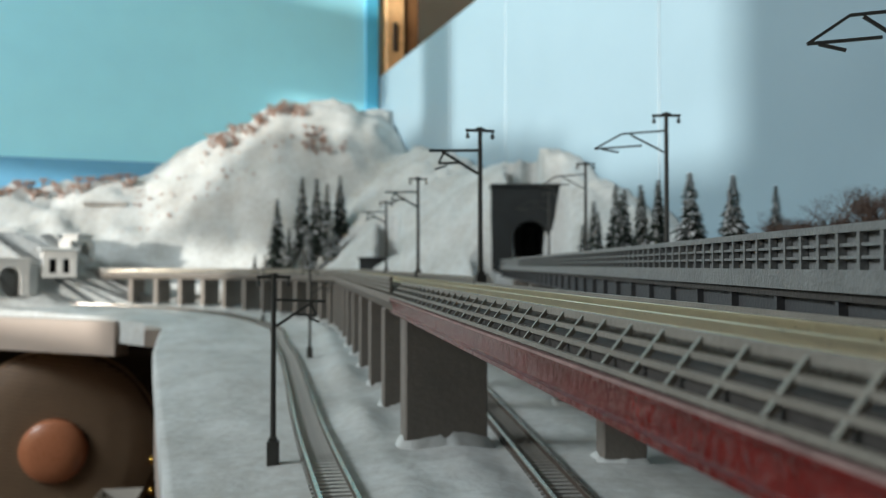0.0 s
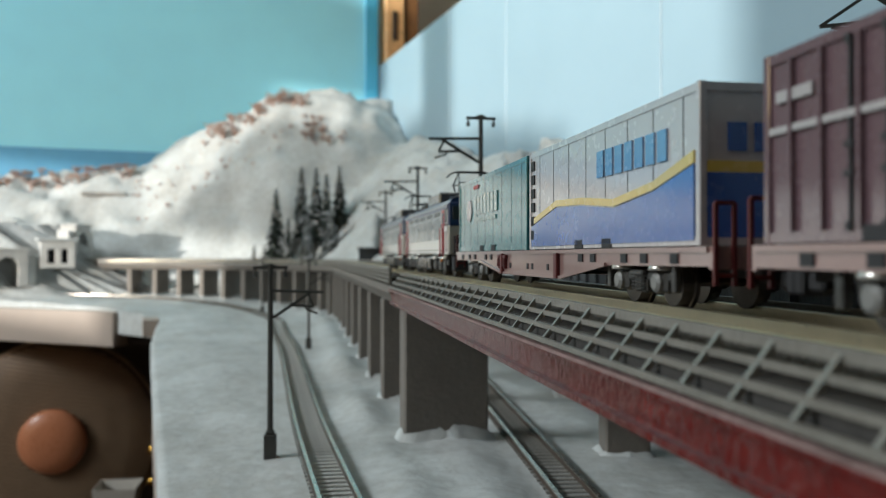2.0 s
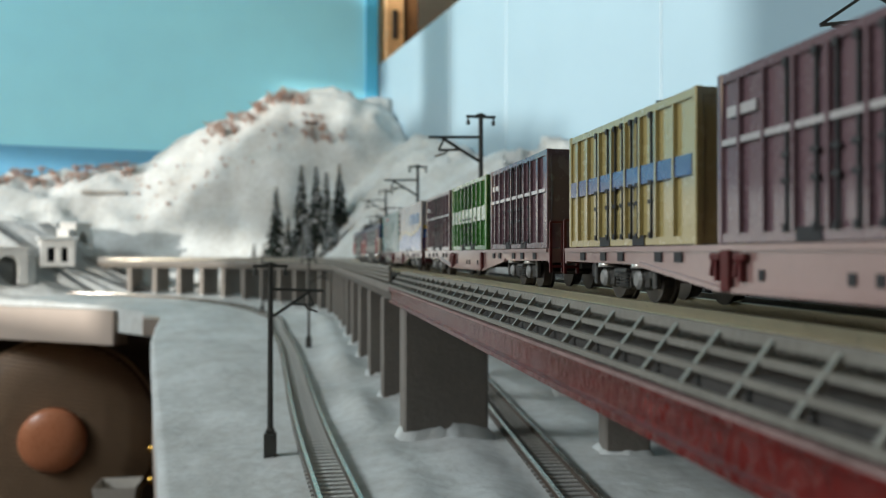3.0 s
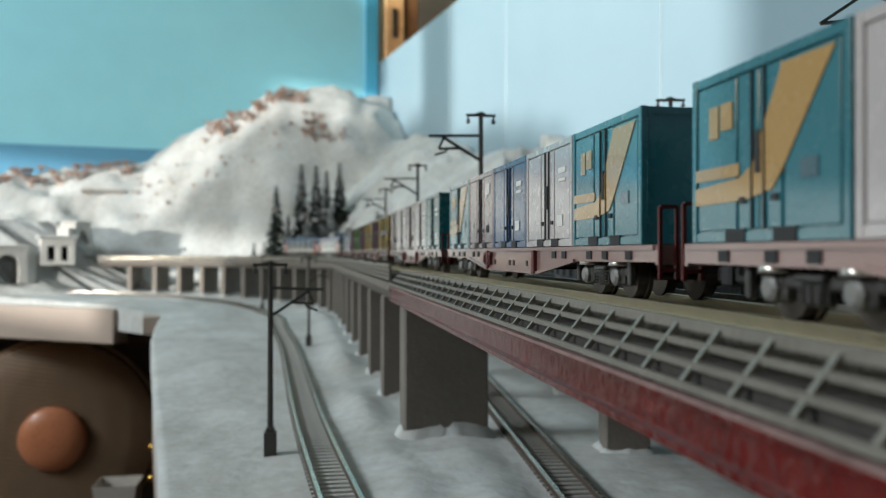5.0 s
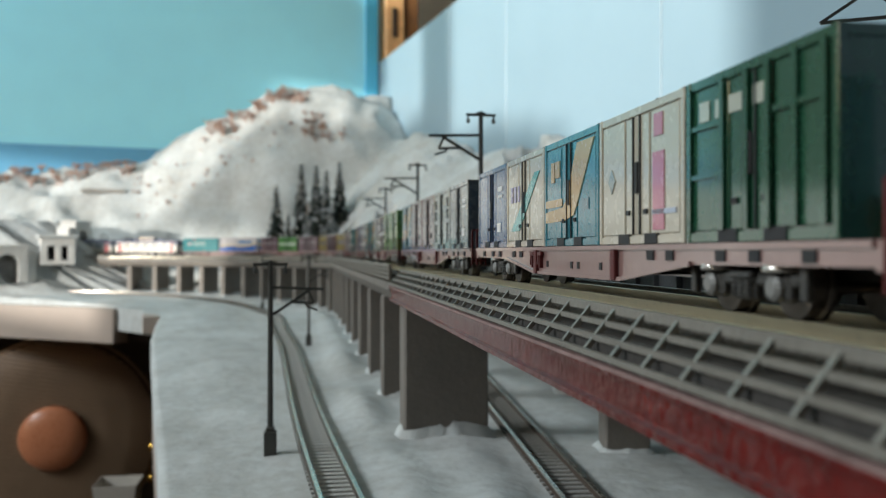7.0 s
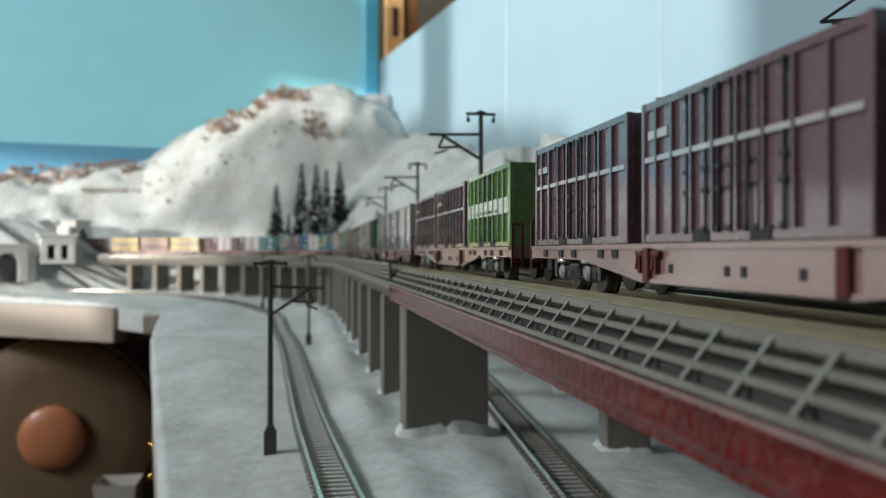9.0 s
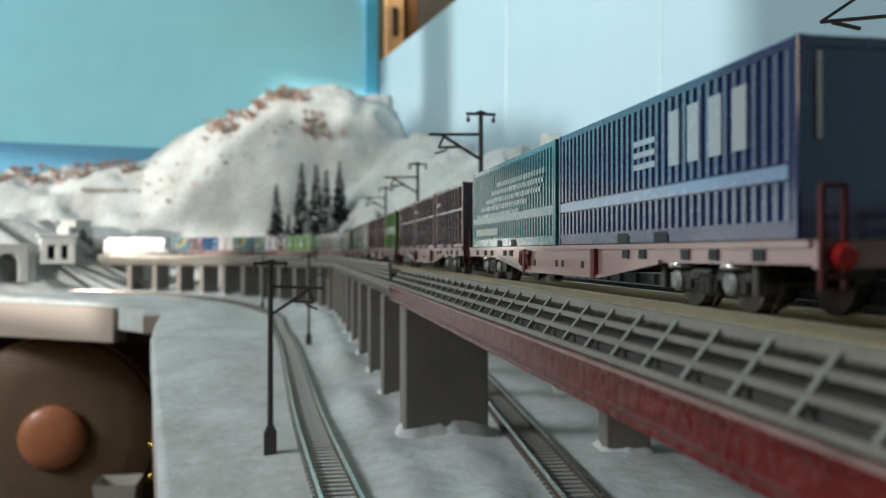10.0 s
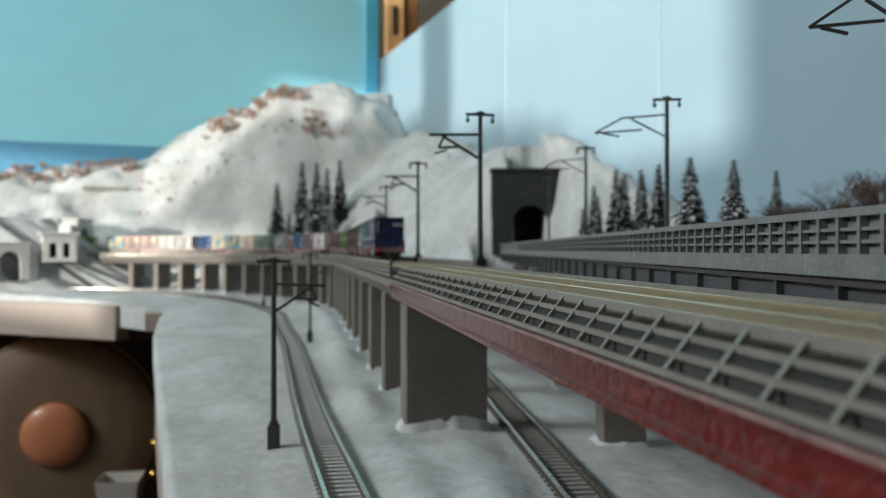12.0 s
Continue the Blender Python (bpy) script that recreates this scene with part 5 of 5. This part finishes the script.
PLAIN = (trim_teal31, trim_wave)
LOAD = [
    [(31, TEAL, "teal 31-foot container with pale lettering", trim_teal31), (31, PALE, "white 31-foot container with blue and yellow waves", trim_wave)],
    [(20, PURPLE, "plum 20-foot container with pale stripe", trim_stripe), (20, GREEN, "green 20-foot container with pale band", trim_whiteband), (20, PURPLE, "plum 20-foot container with pale stripe", trim_stripe)],
    [(20, YELLOW, "ochre ribbed 20-foot container with blue band", trim_band), (20, PURPLE, "plum 20-foot container with pale stripe", trim_stripe), (20, YELLOW, "ochre ribbed 20-foot container with blue band", trim_band)],
    [(12, PURPLE, "plum 12-foot container with dark door rods and white mark", trim_mark), (12, PALE, "pale grey 12-foot container with dark latches", trim_small), (12, PURPLE, "plum 12-foot container with dark door rods and white mark", trim_mark), (12, PALE, "pale grey 12-foot container with dark latches", trim_small), (12, TEAL_DARK, "dark teal 12-foot container with latches", trim_small)],
    [(12, SKY, "teal 12-foot container with orange slash", trim_diag), (12, PURPLE, "plum 12-foot container with dark door rods and white mark", trim_mark), (12, BLUE, "blue 12-foot container with pale print", trim_small), (12, PALE, "pale grey 12-foot container with dark latches", trim_small), (12, SKY, "teal 12-foot container with orange slash", trim_diag)],
    [(12, SKY, "teal 12-foot container with orange slash", trim_diag), (12, PALE, "pale grey 12-foot container with dark latches", trim_small), (12, PURPLE, "plum 12-foot container with pale blue patches", trim_patch), (12, LIME, "light green 12-foot container with round mark", trim_disc), (12, LIME, "light green 12-foot container with round mark", trim_disc)],
    [(12, SKY, "teal 12-foot container with orange slash", trim_diag), (12, PURPLE, "plum 12-foot container with white mark", trim_mark), (12, PURPLE, "plum 12-foot container with white mark", trim_mark), (12, GREYG, "grey-green 12-foot container with dark framed plates", trim_frames), (12, SLATE, "slate grey 12-foot container with dark latches", trim_small)],
    [(12, BLUE, "blue 12-foot container with pale print", trim_small), (12, CREAMY, "cream 12-foot container with teal slash", trim_teal_diag), (12, SKY, "teal 12-foot container with orange slash", trim_diag), (12, CREAMY, "cream 12-foot container with pink stripe", trim_pink), (12, PINE, "dark green ribbed 12-foot container with pale print", trim_pine)],
    [(12, SKY, "teal 12-foot container with orange slash", trim_diag), (12, PURPLE, "plum 12-foot container with dark door rods and white mark", trim_mark), (12, BLUE, "blue 12-foot container with pale print", trim_small), (12, PURPLE, "plum 12-foot container with dark door rods and white mark", trim_mark), (12, PALE, "pale grey 12-foot container with dark latches", trim_small)],
    [(20, PURPLE, "plum 20-foot container with pale stripe", trim_stripe), (20, PURPLE, "plum 20-foot container with pale stripe", trim_stripe), (20, LIME, "light green 20-foot container with pale band", trim_whiteband)],
    [(20, PURPLE, "plum 20-foot container with pale stripe", trim_stripe), (20, PURPLE, "plum 20-foot container with pale stripe", trim_stripe), (20, PURPLE, "plum 20-foot container with pale stripe", trim_stripe)],
    [(31, TEAL, "teal ribbed 31-foot container with pale printed rows", trim_rows), (31, NAVY, "navy blue ribbed 31-foot container at the train's tail", trim_navy)],
]
SLOTS = {31: (32.2, -32.2), 20: (44.5, 0.0, -44.5), 12: (52.4, 27.1, 1.8, -23.5, -48.8)}

BODY_CREAM = material("loco_cream", (0.54, 0.51, 0.45), 0.3, 0, 0.03, 60, coat=1.0, coat_ior=1.7)
BODY_BLUE = material("loco_blue", (0.02, 0.045, 0.13), 0.28, 0, 0.06, 60, coat=0.6)
# upper side: cream greyed in colour for the sky it reflects
BODY_SKY_SHEEN = material("loco_cream_sky_sheen", (0.40, 0.43, 0.43), 0.3, 0, 0.04, 60, coat=1.0, coat_ior=1.7)
DOOR_RED = material("loco_door_red", (0.35, 0.03, 0.04), 0.35, 0, 0.1, 100)


def locomotive(m):
    e = thing("electric_locomotive", m, "electric locomotive in cream and dark blue with red cab doors", "locomotive", "locomotives of the train")
    h, W = 45.0, 9.2
    part("lower_body", boxes((-W, W, -h, h, 6.2, 14.2), bevel=0.5), BODY_CREAM, e)
    part("upper_body", boxes((-W + 0.02, W - 0.02, -h + 1.0, h - 1.0, 14.2, 19.6), bevel=0.5), BODY_SKY_SHEEN, e)
    bm = bmesh.new()
    sec = [(-W + 0.1, 19.5), (-W + 1.4, 21.2), (-4, 22.2), (4, 22.2), (W - 1.4, 21.2), (W - 0.1, 19.5)]
    f = [bm.verts.new((x, -h + 1, z)) for x, z in sec]
    b = [bm.verts.new((x, h - 1, z)) for x, z in sec]
    bm.faces.new(f), bm.faces.new(b[::-1])
    for i in range(6):
        j = (i + 1) % 6
        bm.faces.new((f[i], f[j], b[j], b[i]))
    bmesh.ops.recalc_face_normals(bm, faces=bm.faces)
    part("roof", bm, BODY_BLUE, e, "dark blue roof")
    part("roof_box", boxes((-5.5, 5.5, -10, 12, 22.0, 25.6), bevel=0.5), paint("roof_grey", (0.10, 0.11, 0.12)), e, "grey roof equipment box")
    for y in (-17, 19):
        part("roof_vent", boxes((-3.2, 3.2, y - 2.5, y + 2.5, 22.0, 23.8), bevel=0.4), BODY_BLUE, e)
    for q in (-1, 1):
        cab = part("cab_front", boxes((-W + 0.15, W - 0.15, *sorted((q * (h - 1.2), q * (h + 0.25))), 14.0, 20.4), bevel=0.4), BODY_BLUE, e, "dark blue cab front")
        for u in (-4.6, 4.6):
            part("cab_window", boxes((u - 3.3, u + 3.3, *sorted((q * (h + 0.1), q * (h + 0.4))), 15.6, 19.2), bevel=0.1), GLASS, cab)
        for u in (-6.6, 6.6):
            bm = bmesh.new()
            lathe(bm, [(1.0, 0), (1.0, 0.6), (0.7, 0.8)], 14, Matrix.Translation((u, q * (h - 0.1), 10)) @ Matrix.Rotation(-q * math.pi / 2, 4, "X"))
            part("tail_light", bm, UNDER, e, "dark round tail light")
        part("skirt", boxes((-7.6, 7.6, *sorted((q * (h - 3), q * (h - 0.2))), 1.6, 6.2), (-3, 3, *sorted((q * (h - 0.2), q * (h + 3))), 2.6, 4.6), bevel=0.4), UNDER, e, "dark grey skirt with coupler")
        bm = bmesh.new()
        for u in (-7.4, 7.4):
            bar(bm, (u, q * (h + 0.7), 6.4), (u, q * (h + 0.7), 11.2), 0.35)
            bar(bm, (u, q * (h + 0.7), 11.1), (u, q * (h - 0.2), 11.1), 0.35)
        part("front_handrail", bm, UNDER, e)
        for sx in (-1, 1):
            part("cab_door", boxes((*sorted((sx * (W - 0.1), sx * (W + 0.12))), *sorted((q * (h - 9.2), q * (h - 5.4))), 6.6, 18.6), bevel=0.1), DOOR_RED, e, "dark red cab door")
            part("door_window", boxes((*sorted((sx * W, sx * (W + 0.16))), *sorted((q * (h - 8.6), q * (h - 6.0))), 14.6, 17.8), bevel=0.1), GLASS, e, "dark door window")
            bm = bmesh.new()
            for u in (9.8, 4.9):
                bar(bm, (sx * (W + 0.45), q * (h - u), 5.6), (sx * (W + 0.45), q * (h - u), 13.6), 0.3)
            part("door_handrail", bm, DOOR_RED, e)
            part("side_window", boxes((*sorted((sx * (W - 0.1), sx * (W + 0.1))), *sorted((q * (h - 4.6), q * (h - 1.8))), 15.0, 18.8), bevel=0.1), GLASS, e)
            part("number_plate", boxes((*sorted((sx * (W - 0.1), sx * (W + 0.15))), *sorted((q * (h - 4.9), q * (h - 1.0))), 12.6, 13.9)), WHITE, e, "pale plate")
    for sx in (-1, 1):
        for k in range(5):
            y = -27.6 + k * 13.8
            g = part("side_grille" if k > 1 else "side_window_panel", boxes((*sorted((sx * (W - 0.1), sx * (W + 0.06))), y - 5.9, y + 5.9, 10.4, 16.4), bevel=0.1), paint("grille", (0.17, 0.20, 0.22)), e)
            if k > 1:
                part("louvre", boxes(*[(*sorted((sx * W, sx * (W + 0.2))), y - 5.6, y + 5.6, 10.7 + j * 0.6, 10.95 + j * 0.6) for j in range(10)]), paint("louvre", (0.26, 0.29, 0.30)), g)
            else:
                part("frame_bar", boxes(*[(*sorted((sx * W, sx * (W + 0.12))), y + u - 0.1, y + u + 0.1, 10.6, 16.2) for u in (-3.0, 0.0, 3.0)]), paint("louvre", (0.26, 0.29, 0.30)), g)
            part("top_window", boxes((*sorted((sx * (W - 0.1), sx * (W + 0.08))), y - 5.2, y + 5.2, 17.0, 18.2), bevel=0.1), GLASS, e)
        part("roof_edge_band", boxes((*sorted((sx * (W - 0.1), sx * (W + 0.05))), -h + 1, h - 1, 18.5, 19.3)), BODY_BLUE, e, "dark blue band below the gutter")
        part("sill_line", boxes((*sorted((sx * (W - 0.1), sx * (W + 0.08))), -h + 0.8, h - 0.8, 7.4, 7.6)), UNDER, e)
        for y, d, z1, z2, col in ((-10.5, 2.2, 1.8, 5.6, (0.10, 0.10, 0.095)), (-4.5, 2.6, 1.4, 5.4, (0.05, 0.05, 0.05)), (2.0, 2.4, 1.8, 5.8, (0.13, 0.125, 0.115)), (8.5, 3.0, 1.4, 5.2, (0.06, 0.06, 0.06))):
            part("equipment_box", boxes((*sorted((sx * 7.4, sx * 8.9)), y - d, y + d, z1, z2), bevel=0.3), paint("box_%d" % (col[0] * 100), col), e)
        part("orange_box", boxes((*sorted((sx * 8.0, sx * 8.9)), -h + 12.2, -h + 14.4, 4.2, 5.7), bevel=0.2), paint("box_orange", (0.75, 0.25, 0.05)), e, "small orange box")
        bm = bmesh.new()
        bar(bm, (sx * 8.6, -15, 2.4), (sx * 8.6, 14, 2.4), 0.4)
        for y in (-14, -7.5, -1.2, 5.2, 12.5):
            bar(bm, (sx * 8.6, y, 2.4), (sx * 8.6, y, 6.0), 0.35)
        part("pipe_run", bm, UNDER, e)
        part("gutter", boxes((*sorted((sx * (W - 0.1), sx * (W + 0.2))), -h + 1, h - 1, 19.3, 19.7)), paint("gutter", (0.45, 0.46, 0.46)), e)
    for y in (-27, 27):
        b = part("bogie", boxes((-6, 6, y - 9, y + 9, 3.0, 5.6)), UNDER, e)
        for sx in (-1, 1):
            bm = boxes((*sorted((sx * 6.8, sx * 8.0)), y - 12, y + 12, 3.2, 4.8), (*sorted((sx * 6.8, sx * 8.3)), y - 2.5, y + 2.5, 2.0, 4.4), bevel=0.25)
            for w in (-8, 8):
                box(bm, *sorted((sx * 6.8, sx * 8.4)), y + w - 1.8, y + w + 1.8, 1.7, 5.0, bevel=0.3)
            bar(bm, (sx * 8.2, y - 12, 5.4), (sx * 8.2, y + 12, 5.4), 0.4)
            part("side_frame", bm, BOGIE, b)
            for w in (-8, 8):
                bm = bmesh.new()
                lathe(bm, [(1.8, 0), (1.6, 0.5), (1.1, 0.9), (0.4, 1.1)], 14, Matrix.Translation((sx * 7.9, y + w, 4.95)))
                part("glint_cap", bm, GLINT_DOME, b, "bright dome added as the glint on the axle box", smooth=True)
            bm = bmesh.new()
            for w in (-3.6, 3.6):
                for q in range(6):
                    lathe(bm, [(0.8, 0), (0.8, 0.25)], 8, Matrix.Translation((sx * 8.3, y + w, 2.0 + q * 0.5)))
            tagged(part("coil_spring", bm, BOGIE, b), kind="stuff")
        for w in (-8, 8):
            bm = bmesh.new()
            for sx in (-1, 1):
                lathe(bm, [(4.1, -1.1), (4.1, -0.6), (3.6, -0.5), (3.6, 0.8), (1, 0.9)], 20, Matrix.Translation((sx * 4.7, y + w, 3.65)) @ Matrix.Rotation(sx * math.pi / 2, 4, "Y"))
            part("wheelset", bm, WHEEL, b)
    part("underfloor_tank", boxes((-8.2, 8.2, -12, 12, 2.0, 6), bevel=0.6), UNDER, e)
    for y, up in ((-30, 1.0), (31, 0.12)):
        p = part("pantograph", boxes((-4.5, 4.5, y - 6, y + 6, 22.6, 23.0)), UNDER, e, "raised black pantograph" if up == 1 else "folded black pantograph")
        knee, top = 23.3 + 3.2 * up, 23.7 + 6.0 * up
        bm = boxes((-3.8, 3.8, y - 4.5, y - 4, 21.8, 22.8), (-3.8, 3.8, y + 4, y + 4.5, 21.8, 22.8))
        for sy in (-1, 1):
            for sx in (-1, 1):
                bar(bm, (sx * 3.6, y + sy * 1.6, 23.0), (sx * 4.0, y + sy * 4.8, knee), 0.34)
                bar(bm, (sx * 4.0, y + sy * 4.8, knee), (sx * 3.2, y, top), 0.28)
            bar(bm, (-3.6, y + sy * 1.6, 23.0), (4.0, y + sy * 4.8, knee), 0.22)
            bar(bm, (-4.0, y + sy * 4.8, knee), (4.0, y + sy * 4.8, knee), 0.3)
        for d in (-1.2, 1.2):
            bar(bm, (-4.0, y + d, top + 0.2), (4.0, y + d, top + 0.2), 0.4)
            for sx in (-1, 1):
                bar(bm, (sx * 4.0, y + d, top + 0.2), (sx * 5.6, y + d, top - 0.3), 0.34)
                bar(bm, (sx * 5.6, y + d, top - 0.3), (sx * 6.6, y + d, top - 1.3), 0.3)
        part("pantograph_frame", bm, UNDER, p)
        for sx in (-1, 1):
            for sy in (-1, 1):
                bm = bmesh.new()
                lathe(bm, [(0.7, 0), (0.7, 0.3), (0.4, 0.4), (0.7, 0.6), (0.7, 0.9)], 10, Matrix.Translation((sx * 3.4, y + sy * 5.2, 21.8)))
                part("insulator", bm, BOGIE, p)
    return e


# ---- the train's run: place of each vehicle's middle behind the train's tail ----
SPEED, PITCH, TAIL_S, TAIL_T = 193.0, 141.6, 127.7, 10.3
TRAIN = []
I4 = Matrix.Identity(4)
# play in the couplings, mm, wagon by wagon from the front
SLACK = [1.4, 3.4, 4.6, 3.0, 1.3, 3.9, 0.4, 3.7, 3.0, 2.4, -2.6, -1.6]


def make_train():
    for k, load in enumerate(LOAD):
        mid = (11 - k) * PITCH + 65.0 + SLACK[k]
        TRAIN.append((flat_wagon(I4) if k == 0 else copy_thing(TRAIN[0][0], I4), mid, 46.0, 0.0, 0.0))
        for (kind, color, label, trim), y in zip(load, SLOTS[load[0][0]]):
            TRAIN.append((container(I4, kind, color, label, trim), mid, 46.0, y, 6.95))
    tail = TRAIN[-3][0]
    tagged(tail, "brown container flat wagon with red tail markers")
    for u in (-6.4, 6.4):
        bm = bmesh.new()
        lathe(bm, [(1.1, 0), (1.1, 0.5), (0.8, 0.7)], 16, Matrix.Translation((u, -66.6, 5.6)) @ Matrix.Rotation(math.pi / 2, 4, "X"))
        part("tail_marker", bm, SIGNAL_RED, tail, "round red tail marker")
    last = TRAIN[-1][0]
    for k in range(5):
        part("print_bar", boxes((2.2 + k * 1.05, 3.0 + k * 1.05, -31.34, -31.2, 12.0, 13.5)), WHITE, last)
    part("print_bar", boxes((-6.4, -6.0, -31.34, -31.2, 8.4, 15.6)), WHITE, last)
    first = 11 * PITCH + 65.0 + 121.0
    for k in range(2):
        TRAIN.append((locomotive(I4) if k == 0 else copy_thing(TRAIN[-1][0], I4), first + 96.0 * k, 27.0, 0.0, 0.0))


make_train()


def motions():
    times = [i * 0.4 for i in range(31)]
    for ob, mid, half, y, z in TRAIN:
        rows = []
        for t in times:
            s = TAIL_S + SPEED * (t - TAIL_T) + mid
            x1, y1, _ = main_line(s - half)
            x2, y2, _ = main_line(s + half)
            base = at_mm((x1 + x2) / 2, (y1 + y2) / 2, RAIL_Z, math.atan2(x2 - x1, y2 - y1))
            rows.append((t, base @ Matrix.Translation((0, y * MM, z * MM))))
        walk(ob, rows)


motions()
